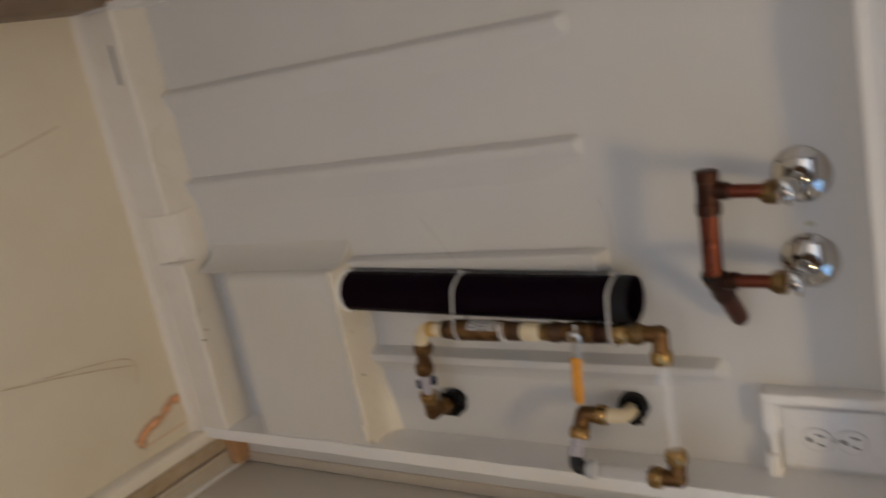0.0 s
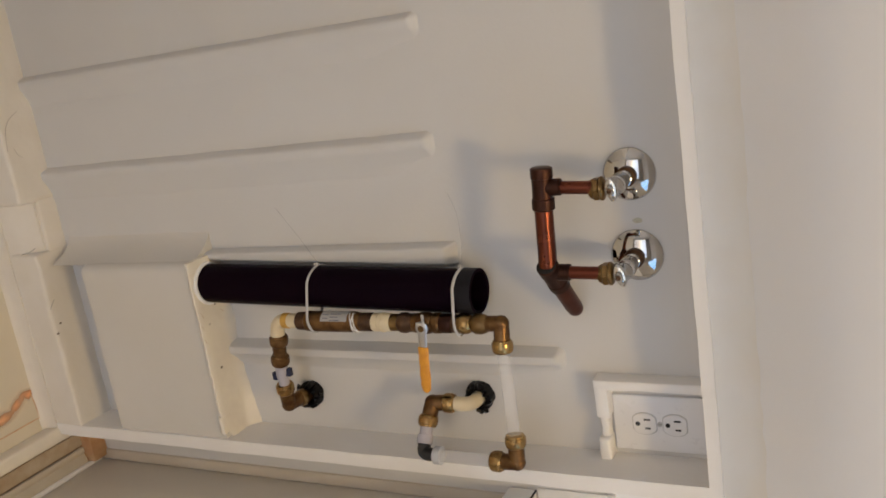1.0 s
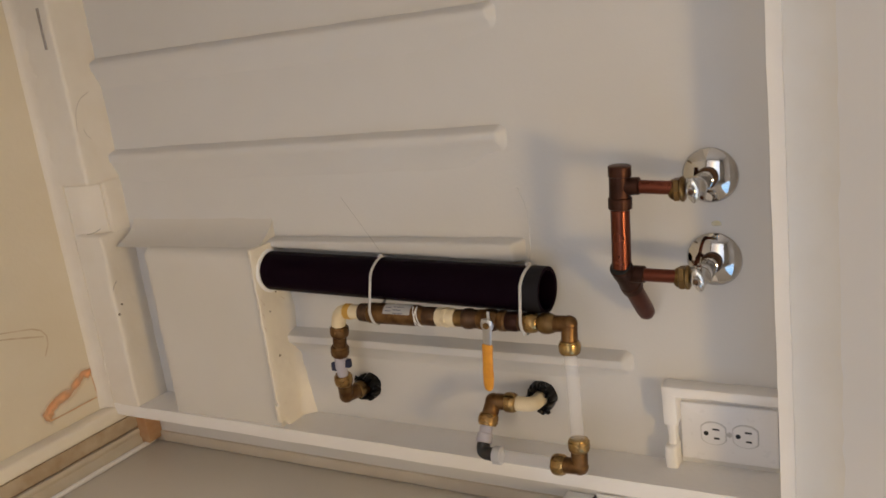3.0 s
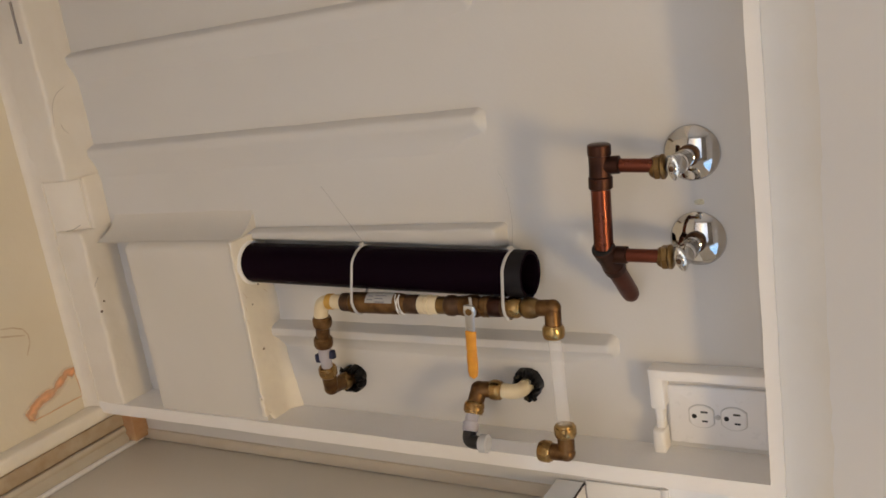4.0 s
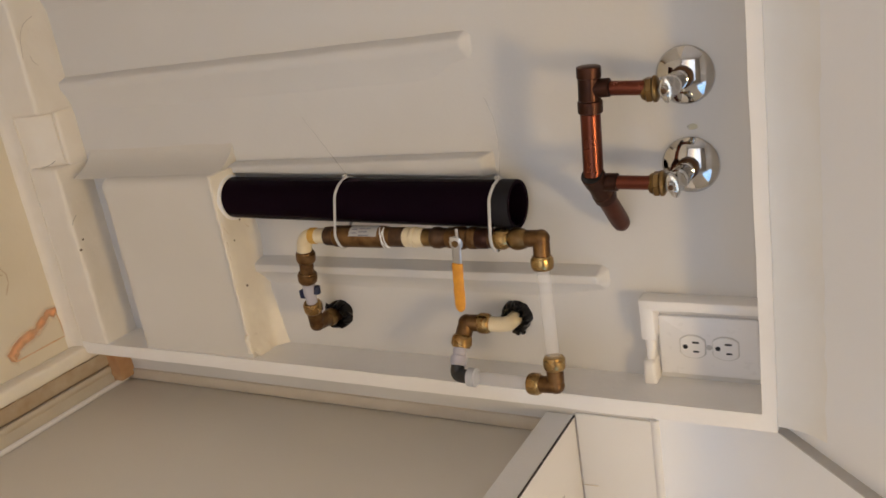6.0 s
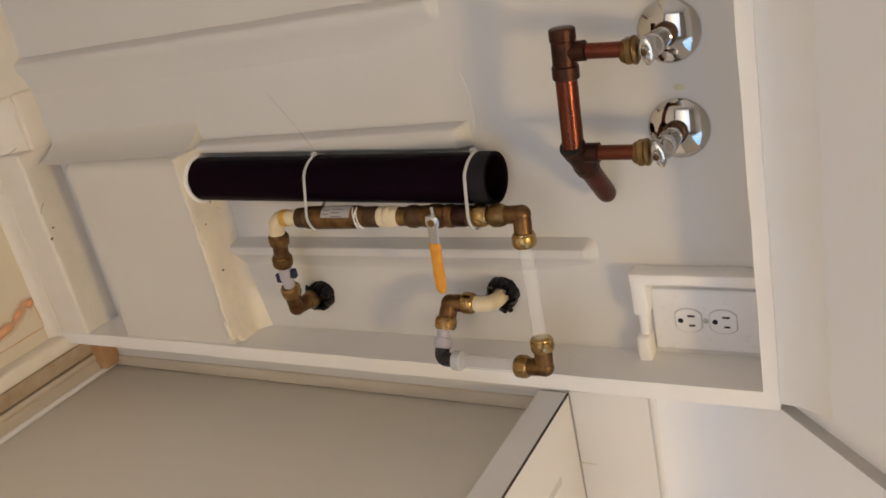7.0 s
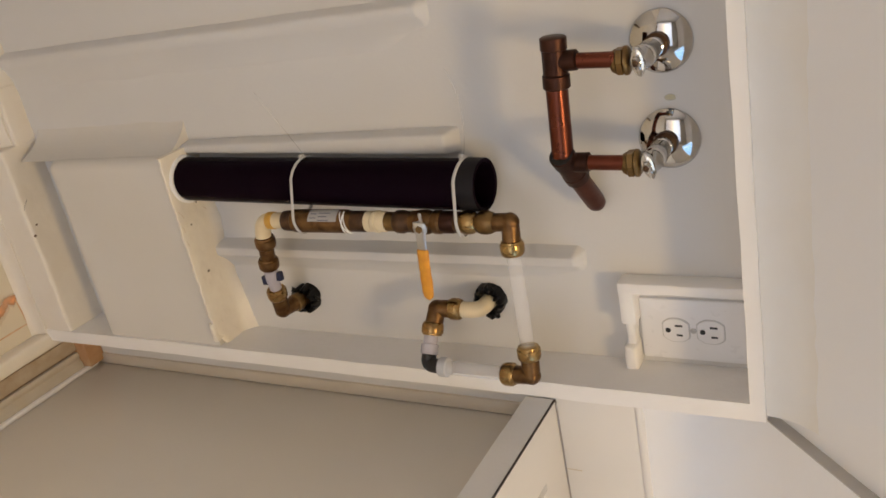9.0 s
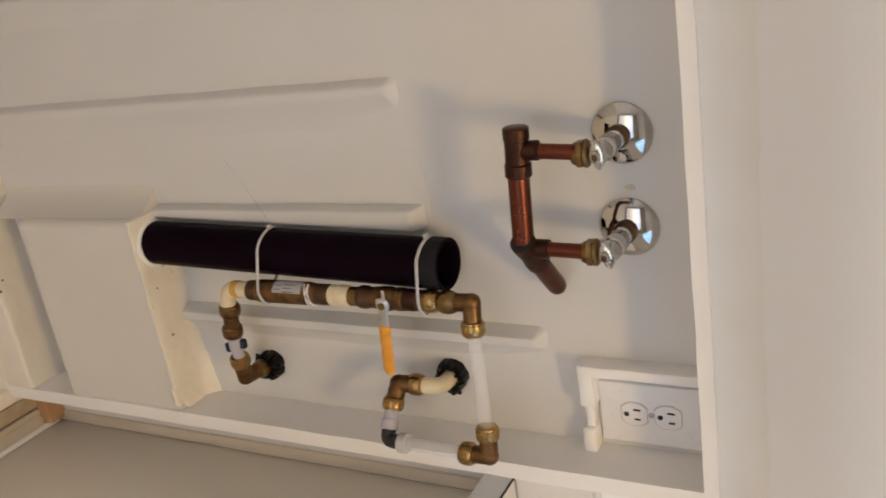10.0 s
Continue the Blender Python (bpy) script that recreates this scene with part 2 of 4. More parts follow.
def lumpy(bm, cell, depth, scale=30.0, seed=0.0):
    """Cuts the faces into cells and pushes the points about, for lumpy hand-laid paint and filler."""
    for axis in range(3):
        lo, hi = min(v.co[axis] for v in bm.verts), max(v.co[axis] for v in bm.verts)
        n = int((hi - lo) / cell)
        for i in range(1, n):
            co, no = [0, 0, 0], [0, 0, 0]
            co[axis], no[axis] = lo + (hi - lo) * i / n, 1
            bmesh.ops.bisect_plane(bm, geom=bm.verts[:] + bm.edges[:] + bm.faces[:], plane_co=co, plane_no=no)
    for v in bm.verts:
        p = v.co * scale + Vector((seed, seed * 2, seed * 3))
        v.co += Vector((noise.noise(p), noise.noise(p + Vector((9, 4, 1))), noise.noise(p + Vector((3, 8, 5))))) * depth
    return bm


def prism(profile, x0, x1):
    """A (y, z) profile drawn out along x."""
    bm = bmesh.new()
    a = [bm.verts.new((x0, y, z)) for y, z in profile]
    b = [bm.verts.new((x1, y, z)) for y, z in profile]
    bm.faces.new(a)
    bm.faces.new(b)
    for i in range(len(a)):
        j = (i + 1) % len(a)
        bm.faces.new((a[i], a[j], b[j], b[i]))
    return bm


def rings_to_mesh(rings, caps=True):
    bm = bmesh.new()
    vs = [[bm.verts.new(p) for p in r] for r in rings]
    for a, b in zip(vs, vs[1:]):
        n = len(a)
        for i in range(n):
            bm.faces.new((a[i], a[(i + 1) % n], b[(i + 1) % n], b[i]))
    if caps:
        bm.faces.new(vs[0])
        bm.faces.new(vs[-1])
    return bm


def basis(d):
    d = Vector(d).normalized()
    u = d.cross(Vector((0, 0, 1)) if abs(d.z) < 0.9 else Vector((1, 0, 0))).normalized()
    return d, u, d.cross(u)


def turned(start, way, profile, seg=28, caps=True):
    """A turned piece: (distance, radius) pairs along the way from start."""
    d, u, w = basis(way)
    s = Vector(start)
    return rings_to_mesh([[s + d * t + (u * math.cos(a) + w * math.sin(a)) * r
                           for a in (2 * math.pi * i / seg for i in range(seg))] for t, r in profile], caps)


def rod(a, b, r, seg=24, edge=0.0008):
    a, b = Vector(a), Vector(b)
    n = (b - a).length
    return turned(a, b - a, [(0, r - edge), (edge, r), (n - edge, r), (n, r - edge)], seg)


def swept(points, r, bend=0.012, seg=20, caps=True, flat=1.0):
    """A tube along a polyline whose corners are rounded by bend."""
    pts = [Vector(p) for p in points]
    path = [pts[0]]
    for a, b, c in zip(pts, pts[1:], pts[2:]):
        k = min(bend, (b - a).length * 0.49, (c - b).length * 0.49)
        p, q = b + (a - b).normalized() * k, b + (c - b).normalized() * k
        path += [p.lerp(b, t).lerp(b.lerp(q, t), t) for t in (i / 8 for i in range(9))]
    path.append(pts[-1])
    d, u, w = basis(path[1] - path[0])
    rings = []
    for i, p in enumerate(path):
        t = (path[min(i + 1, len(path) - 1)] - path[max(i - 1, 0)]).normalized()
        u = (u - t * u.dot(t)).normalized()
        w = t.cross(u)
        rings.append([p + u * math.cos(a) * r + w * math.sin(a) * r * flat for a in (2 * math.pi * j / seg for j in range(seg))])
    return rings_to_mesh(rings, caps)


def join(*bms):
    out = bmesh.new()
    for b in bms:
        me = bpy.data.meshes.new("tmp")
        b.to_mesh(me)
        b.free()
        out.from_mesh(me)
        bpy.data.meshes.remove(me)
    return out


def outline(points, z, width):
    """A flat drawn line on the floor."""
    bm = bmesh.new()
    pts = [Vector((x, y, z)) for x, y in points]
    row = []
    for i, p in enumerate(pts):
        t = (pts[min(i + 1, len(pts) - 1)] - pts[max(i - 1, 0)]).normalized()
        s = Vector((-t.y, t.x, 0)) * width * (0.35 + 0.65 * abs(noise.noise(p * 60 + Vector((1, 2, 3)))) + 0.3)
        row.append((bm.verts.new(p - s), bm.verts.new(p + s)))
    for (a, b), (c, d) in zip(row, row[1:]):
        bm.faces.new((a, b, d, c))
    return bm


def smudge(points, z, width):
    """A rubbed patch on the floor, full in the middle (u = 1) and fading to its rim (u = 0)."""
    bm = bmesh.new()
    uv = bm.loops.layers.uv.new("UVMap")
    pts = [Vector((x, y, z)) for x, y in points]
    pts = [2 * pts[0] - pts[1], *pts, 2 * pts[-1] - pts[-2]]
    rows = []
    for i, p in enumerate(pts):
        t = (pts[min(i + 1, len(pts) - 1)] - pts[max(i - 1, 0)]).normalized()
        side = Vector((-t.y, t.x, 0)) * width * (0.6 + 0.5 * abs(noise.noise(p * 60 + Vector((1, 2, 3)))))
        rows.append([(bm.verts.new(p + side * k), 0.0 if abs(k) == 1 or i in (0, len(pts) - 1) else 1.0) for k in (-1, 0, 1)])
    for a, b in zip(rows, rows[1:]):
        for k in range(2):
            corner = (a[k], a[k + 1], b[k + 1], b[k])
            face = bm.faces.new([v for v, u in corner])
            for loop, (v, u) in zip(face.loops, corner):
                loop[uv].uv = (u, 0.5)
    return bm


# ---------------------------------------------------------------- the room
ROOM_W, ROOM_E, ROOM_S, RIDGE, TILT_UP = -2.3, 1.35, -3.2, 2.75, 0.94
KNEE_A, KNEE_B, STEP_X = 1.121, 1.103, 0.105       # knee-wall heights left and right of the step in the slope

solid("floor", block(ROOM_W - 0.1, ROOM_E + 0.1, ROOM_S - 0.1, 0.1, -0.12, 0.0), FLOORING,
      "cream painted floor with orange marker lines and dirt", "floor", kind="structure")
solid("wall_north", block(ROOM_W, ROOM_E, 0.0, 0.1, 0.0, 1.2), WALL, "off-white painted knee wall behind the stove niche", "wall", kind="structure")
# the south window is added out of view as a source of frontal fill
VX0, VX1, VZ0, VZ1 = -2.12, 0.98, 0.18, 2.05
bm = join(block(ROOM_W, VX0, ROOM_S - 0.1, ROOM_S, 0, RIDGE + 0.1), block(VX1, ROOM_E, ROOM_S - 0.1, ROOM_S, 0, RIDGE + 0.1),
          block(VX0, VX1, ROOM_S - 0.1, ROOM_S, 0, VZ0), block(VX0, VX1, ROOM_S - 0.1, ROOM_S, VZ1, RIDGE + 0.1))
solid("wall_south", bm, ROOM, "beige painted wall with the added fill window", "wall", kind="structure")
win = thing("fill_window", ((VX0 + VX1) / 2, ROOM_S - 0.05, VZ0), "added white framed window, out of view, for fill light", "window", kind="structure")
part("window_frame", join(block(VX0, VX0 + 0.04, ROOM_S - 0.08, ROOM_S - 0.02, VZ0, VZ1), block(VX1 - 0.04, VX1, ROOM_S - 0.08, ROOM_S - 0.02, VZ0, VZ1),
                          block(VX0 + 0.04, VX1 - 0.04, ROOM_S - 0.08, ROOM_S - 0.02, VZ0, VZ0 + 0.04), block(VX0 + 0.04, VX1 - 0.04, ROOM_S - 0.08, ROOM_S - 0.02, VZ1 - 0.04, VZ1)), TRIM, win)
part("pane", block(VX0 + 0.04, VX1 - 0.04, ROOM_S - 0.054, ROOM_S - 0.05, VZ0 + 0.04, VZ1 - 0.04), GLASS, win, smooth=False).visible_shadow = False
solid("wall_west", block(ROOM_W - 0.1, ROOM_W, ROOM_S - 0.1, 0.1, 0.0, RIDGE + 0.1), SLOPE, "off-white painted gable wall", "wall", kind="structure")
# gable wall with a window opening
WY0, WY1, WZ0, WZ1 = -2.13, -0.77, 1.69, 2.64
bm = join(block(ROOM_E, ROOM_E + 0.1, ROOM_S - 0.1, WY0, 0, RIDGE + 0.1), block(ROOM_E, ROOM_E + 0.1, WY1, 0.1, 0, RIDGE + 0.1),
          block(ROOM_E, ROOM_E + 0.1, WY0, WY1, 0, WZ0), block(ROOM_E, ROOM_E + 0.1, WY0, WY1, WZ1, RIDGE + 0.1))
solid("wall_east", bm, ROOM, "beige painted gable wall with a window", "wall", kind="structure")
win = thing("window_1", (ROOM_E + 0.05, (WY0 + WY1) / 2, WZ0), "white framed gable window", "window", kind="structure")
part("window_frame", join(block(ROOM_E + 0.02, ROOM_E + 0.08, WY0, WY0 + 0.04, WZ0, WZ1), block(ROOM_E + 0.02, ROOM_E + 0.08, WY1 - 0.04, WY1, WZ0, WZ1),
                          block(ROOM_E + 0.02, ROOM_E + 0.08, WY0 + 0.04, WY1 - 0.04, WZ0, WZ0 + 0.04), block(ROOM_E + 0.02, ROOM_E + 0.08, WY0 + 0.04, WY1 - 0.04, WZ1 - 0.04, WZ1)), TRIM, win)
pane = part("pane", block(ROOM_E + 0.05, ROOM_E + 0.054, WY0 + 0.04, WY1 - 0.04, WZ0 + 0.04, WZ1 - 0.04), GLASS, win, smooth=False)
pane.visible_shadow = False
# the slope over the niche lies a little further back than the slope to the right of it
# both slopes are the underside of a soffit box, added out of view up to the flat ceiling so that lamplight passes
ya, yb = -0.245, -0.270


def slope_z(knee, y, lag=0.0):
    """Height of the soffit's underside; an added gentle curve away from the wall lets lamplight past."""
    return knee - TILT_UP * y + 12.0 * max(0.0, -y - 0.14 - lag) ** 2


curve_a = [(-0.14 - 0.0105 * i, slope_z(KNEE_A, -0.14 - 0.0105 * i)) for i in range(11)]
curve_b = [(-0.165 - 0.0105 * i, slope_z(KNEE_B, -0.165 - 0.0105 * i, 0.025)) for i in range(11)]
solid("ceiling_1", prism([(0.0, KNEE_A)] + curve_a + [(ya, RIDGE), (0.1, RIDGE), (0.1, KNEE_A)], ROOM_W, STEP_X + 0.02), SLOPE,
      "white painted sloped soffit above the niche", "ceiling", kind="structure")
cove = [(-0.0022, 0.993)]
for i in range(11):
    t = i / 10
    a, b, c = Vector((-0.0022, 1.050)), Vector((-0.0022, KNEE_B)), Vector((-0.045, KNEE_B + 0.045 * TILT_UP))
    p = a.lerp(b, t).lerp(b.lerp(c, t), t)
    cove.append((p.x, p.y))
solid("ceiling_2", prism(cove + curve_b + [(yb, RIDGE), (0.1, RIDGE), (0.1, 0.993)], STEP_X, ROOM_E), SLOPE,
      "white painted sloped ceiling panel with a square edge", "ceiling", kind="structure")
edge = prism([(-0.001, KNEE_A + 0.001 * TILT_UP), *curve_a[:10], *curve_b[9::-1], *cove[:1:-1]], STEP_X - 0.0015, STEP_X)
solid("trim", edge, EDGE, "grey edge of the sloped ceiling panel", "trim", kind="structure", smooth=False)
solid("ceiling_3", block(ROOM_W, ROOM_E, ROOM_S, 0.1, RIDGE, RIDGE + 0.1), SLOPE, "flat white ceiling", "ceiling", kind="structure")

lamp = thing("ceiling_light", (LAMP_X, LAMP_Y, LAMP_Z), "round warm white lamp on the flat ceiling", "lamp")
part("housing", turned((LAMP_X, LAMP_Y, LAMP_Z), (0, 0, -1), [(0, 0.165), (0.002, 0.17), (0.020, 0.17), (0.024, 0.164)], 40), PLATE, lamp)
part("diffuser", turned((LAMP_X, LAMP_Y, LAMP_Z - 0.022), (0, 0, -1), [(0, 0.162), (0.014, 0.156), (0.030, 0.128), (0.040, 0.072), (0.043, 0.012)], 40), GLOW, lamp, "glowing opal diffuser")

# ---------------------------------------------------------------- the box frame of the niche
FRONT, IN_R, OUT_R, IN_L, OUT_L, TOP_IN, TOP_OUT = -0.066, 0.070, 0.0905, -0.650, -0.664, 1.132, 1.147
fr = thing("niche_frame", (-0.29, -0.03, 0), "white painted wooden box frame around the pipe niche", "frame")
bm = bmesh.new()
outer = [(OUT_L, 0), (OUT_L, TOP_OUT), (OUT_R, TOP_OUT), (OUT_R, 0)]
inner = [(IN_L, 0), (IN_L, TOP_IN), (IN_R, TOP_IN), (IN_R, 0)]
of, ob_, nf, nb_ = [[bm.verts.new((x, y, z)) for x, z in pts] for pts, y in ((outer, FRONT), (outer, 0.012), (inner, FRONT), (inner, 0.012))]
for i in range(3):
    for q in ((of[i], of[i + 1], nf[i + 1], nf[i]), (ob_[i], ob_[i + 1], nb_[i + 1], nb_[i]), (of[i], of[i + 1], ob_[i + 1], ob_[i]), (nf[i], nf[i + 1], nb_[i + 1], nb_[i])):
        bm.faces.new(q)
for i in (0, 3):
    bm.faces.new((of[i], nf[i], nb_[i], ob_[i]))
bmesh.ops.bevel(bm, geom=[e for e in bm.edges if all(v.co.y < -0.05 for v in e.verts) and (e.calc_face_angle(0) > 0.5)], offset=0.0075, segments=5, profile=0.5, affect="EDGES")
part("surround", lumpy(bm, 0.02, 0.0010, 18), TRIM, fr, "seamless painted boards of the surround")
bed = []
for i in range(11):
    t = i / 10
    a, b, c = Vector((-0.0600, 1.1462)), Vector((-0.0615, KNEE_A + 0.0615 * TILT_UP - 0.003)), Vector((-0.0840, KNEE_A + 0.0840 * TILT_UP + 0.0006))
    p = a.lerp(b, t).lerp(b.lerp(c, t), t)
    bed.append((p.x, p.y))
part("caulk_fillet", lumpy(prism([(-0.030, 1.1440), *bed, (-0.030, KNEE_A + 0.060)], OUT_L + 0.003, OUT_R - 0.004), 0.02, 0.0006, 40, 6.0), LIT_CAULK, fr, "smooth joint between the frame and the soffit, coloured as if warmly lit")
part("sill", lumpy(block(IN_L - 0.006, -0.318, -0.068, 0.02, -0.02, 0.090, 0.005, 3), 0.012, 0.0022, 45, 2.0), SILL, fr, "thick lumpy painted sill with filler")
part("sill", lumpy(block(-0.330, -0.225, -0.034, 0.02, -0.02, 0.086, 0.004, 3), 0.012, 0.0022, 45, 5.0), SILL, fr)
part("floor_cove", lumpy(prism([(-0.060, -0.01), (-0.080, -0.01), (-0.0775, 0.0008), (-0.0735, 0.0025), (-0.0705, 0.0070), (-0.0685, 0.0150), (-0.0672, 0.026), (-0.060, 0.026)], OUT_L, 0.078), 0.02, 0.0010, 35, 3.0), SILL, fr, "soft painted fillet between the sill and the floor")
part("sill_patch", lumpy(prism([(0.0, -0.02), (-0.0685, -0.02), (-0.0675, 0.012), (-0.058, 0.048), (-0.038, 0.079), (0.0, 0.079)], -0.322, -0.222), 0.012, 0.0016, 45, 7.0), SILL, fr, "slanted patch of filler")
part("sill", lumpy(block(-0.235, IN_R + 0.008, -0.0650, 0.02, -0.02, 0.088, 0.005, 3), 0.012, 0.0022, 45, 9.0), SILL, fr)

chase = thing("pipe_chase", (-0.07, -0.03, 0.17), "boxed-in white pipe chase with rough filler on top", "pipe box")
bm = block(-0.213, IN_R + 0.008, -0.0605, 0.02, 0.172, 0.4045)
bmesh.ops.bevel(bm, geom=[e for e in bm.edges if all(v.co.x < -0.2 and v.co.y < 0 for v in e.verts)], offset=0.014, segments=6, profile=0.5, affect="EDGES")
bmesh.ops.bevel(bm, geom=[e for e in bm.edges if all(v.co.z < 0.18 and v.co.y < 0 for v in e.verts)], offset=0.010, segments=4, profile=0.5, affect="EDGES")
part("casing", lumpy(bm, 0.02, 0.0012, 25, 3.0), CHASE, chase)
bm = prism([(-0.208, 0.004), *((-0.2115 - 0.056 * k / 14, 0.003 - 0.050 * (1 - k / 14) ** 2.8) for k in range(15))], 0.099, 0.403)
for v in bm.verts:
    v.co = Vector((v.co.y, v.co.z, v.co.x))
part("filler_cove", lumpy(bm, 0.02, 0.0008, 30, 4.0), CHASE, chase, "smoothed filler running out onto the wall")


def filler_cap(x0, x1, y0, z0, z1, nx=64, ny=16):
    """Trowelled filler on the box: ragged front lip, swept up against the wall and at both ends."""
    bm = bmesh.new()
    rows = []
    for i in range(nx + 1):
        x = x0 + (x1 - x0) * i / nx
        rag = noise.noise((x * 55, 2.0, 0.0)) * 0.0026 + noise.noise((x * 160, 5.0, 0.0)) * 0.0016
        front = y0 + rag + 0.020 * max(0.0, (x - (x1 - 0.040)) / 0.040) ** 1.6
        rise = 0.004 + 0.024 * max(0.0, (x + 0.060) / (x1 + 0.060)) ** 1.3 + 0.026 * max(0.0, (x0 + 0.016 - x) / 0.016)
        rise += 0.006 * noise.noise((x * 40, 9.0, 0.0)) + 0.009 * math.exp(-((x + 0.108) / 0.018) ** 2)
        row = [bm.verts.new((x, front + 0.003, z0)), bm.verts.new((x, front + 0.0005, z1 - 0.003))]
        for j in range(ny + 1):
            y = front + 0.0012 + (0.012 - front) * j / ny
            up = max(0.0, (y + 0.018) / 0.026) ** 1.6 * max(0.0, rise)
            row.append(bm.verts.new((x, y, z1 + up + 0.0011 * noise.noise((x * 120, y * 120, 3.0)) - (0.0014 if j == 0 else 0.0))))
        row.append(bm.verts.new((x, 0.014, z0)))
        rows.append(row)
    for a, b in zip(rows, rows[1:]):
        for k in range(len(a)):
            m = (k + 1) % len(a)
            bm.faces.new((a[k], a[m], b[m], b[k]))
    bm.faces.new(rows[0])
    bm.faces.new(rows[-1])
    return bm


part("filler_cap", filler_cap(-0.215, IN_R + 0.004, -0.0680, 0.4030, 0.411), PLASTER, chase, "rough cracked filler along the top")
part("filler_spur", lumpy(block(0.030, 0.060, -0.0690, -0.045, 0.4020, 0.4105, 0.0025, 2), 0.005, 0.0024, 150, 3.0), PLASTER, chase, "broken corner of the filler")
# fine cracks in the filler beside the drain pipe
for k, (x0, y0, x1, y1) in enumerate(((-0.140, -0.066, -0.128, -0.060), (-0.118, -0.067, -0.110, -0.0655), (-0.130, -0.022, -0.124, -0.016), (-0.098, -0.0685, -0.090, -0.066))):
    part("crack", swept([(x0, y0, 0.4128), ((x0 + x1) / 2 + 0.0004, (y0 + y1) / 2 + 0.0005, 0.4134), (x1, y1, 0.4130)], 0.0003, 0.002, 6), STAIN, chase, "fine crack in the filler")


BATTEN_LABEL = "white painted vertical wooden batten on the wall"


def feathered_batten(x0, z0, z1, depth, fade):
    """A batten with one crisp edge; on the other side filler feathers it out into the wall."""
    section = [(-0.0045, 0.006), (0.0, -0.0005), (0.0050, -depth * 0.80), (0.0072, -depth * 0.96), (0.0100, -depth), (0.0180, -depth * 0.97)]
    for k in range(1, 13):
        c = k / 12
        section.append((0.018 + (fade - 0.018) * c, -depth * 0.97 * (1 - c) ** 2.3 + 0.003 * c))
    steps = [z0 - 0.015 + (z1 - 0.012 - z0) * k / 40 for k in range(40)]
    stations = [(z, 1.0) for z in steps] + [(z1 - 0.0070, 1.0), (z1 - 0.0050, 0.98), (z1 - 0.0030, 0.88), (z1 + 0.0050, 0.06), (z1 + 0.0070, -0.08)]
    bm = bmesh.new()
    rows = []
    for z, k in stations:
        thin = max(0.0, min(1.0, (z - z1 + 0.075) / 0.070))      # the feathered side runs out before the end
        rows.append([bm.verts.new((x0 + u, 0.003 + (y - 0.003) * k * (1 - thin * max(0.0, min(1.0, (u - 0.016) / 0.024))), z)) for u, y in section])
    for a, b in zip(rows, rows[1:]):
        for k in range(len(a) - 1):
            bm.faces.new((a[k], a[k + 1], b[k + 1], b[k]))
    back = [[bm.verts.new((x0 + u, 0.012, z)) for u in (section[0][0], section[-1][0])] for z, k in (stations[0], stations[-1])]
    for row, (p, q) in zip((rows[0], rows[-1]), back):
        bm.faces.new([*row, q, p])
    bm.faces.new((back[0][0], back[0][1], back[1][1], back[1][0]))
    bm.faces.new([r[0] for r in rows] + [back[1][0], back[0][0]])
    bm.faces.new([r[-1] for r in rows] + [back[1][1], back[0][1]])
    return solid("batten", lumpy(bm, 0.03, 0.0007, 22, x0 * 40), WALL, BATTEN_LABEL, "batten", group="wall battens")


def tapered_batten(x0, x1, foot, z0, z1, depth):
    bm = bmesh.new()
    bmesh.ops.create_cube(bm, size=1)
    for v in bm.verts:
        k = 0.0065 if v.co.y < 0 else 0.0
        x = x0 + 0.7 * k if v.co.x < 0 else (foot if v.co.z < 0 else x1) - k
        z = z0 - 0.015 if v.co.z < 0 else z1 - 0.008 if v.co.y < 0 else z1 + 0.006
        v.co = Vector((x, -depth if v.co.y < 0 else 0.012, z))
    bmesh.ops.bevel(bm, geom=bm.edges, offset=0.0035, segments=3, profile=0.5, affect="EDGES")
    return solid("batten", lumpy(bm, 0.03, 0.0009, 22, x0 * 40), WALL, BATTEN_LABEL, "batten", group="wall battens")


feathered_batten(-0.515, 0.088, 0.809, 0.014, 0.070)
feathered_batten(-0.366, 0.088, 0.806, 0.016, 0.080)
feathered_batten(-0.0735, 0.409, 0.947, 0.021, 0.058)
tapered_batten(-0.221, -0.186, -0.201, 0.409, 0.818, 0.022)

# ---------------------------------------------------------------- cabinets beside the niche
cab = thing("base_cabinet", (0.5, -0.3, 0), "white painted base cabinet side, standing on worn wood", "cabinet", group="base cabinets")
part("side_panel", block(0.170, 0.186, -0.600, -0.002, 0.030, 0.846, 0.001), PANEL, cab)
part("body", block(0.186, 1.30, -0.590, -0.002, 0.03, 0.846, 0.001), PANEL, cab)
part("wall_filler", block(0.150, 0.1695, -0.0045, 0.01, 0.03, 0.846, 0.002, 2), SHADED_STRIP, cab, "filler strip against the wall, toned as if shaded by the frame")
part("floor_lip", lumpy(block(0.079, 0.1045, -0.600, -0.020, -0.004, 0.030, 0.006, 3), 0.03, 0.0012, 30, 5.0), PLASTER, cab, "cream painted lip along the floor")
part("base_strip", lumpy(block(0.105, 0.130, -0.600, -0.001, 0.0, 0.029, 0.002), 0.03, 0.0012, 30, 6.0), WORN_WOOD, cab, "worn half-painted wooden strip")
bm = prism([(0.0, 0.018), (0.0, 0.0300), (0.004, 0.0322), (0.008, 0.0318), (0.012, 0.0290), (0.015, 0.0300), (0.020, 0.0335), (0.0285, 0.0340), (0.030, 0.0180)], 0.032, 0.600)
for v in bm.verts:
    v.co = Vector((0.1335 + v.co.y, -v.co.x, v.co.z))
part("base_moulding", bm, SHADED_MOULDING, cab, "grey-brown grooved moulding, darkened as if in shade")
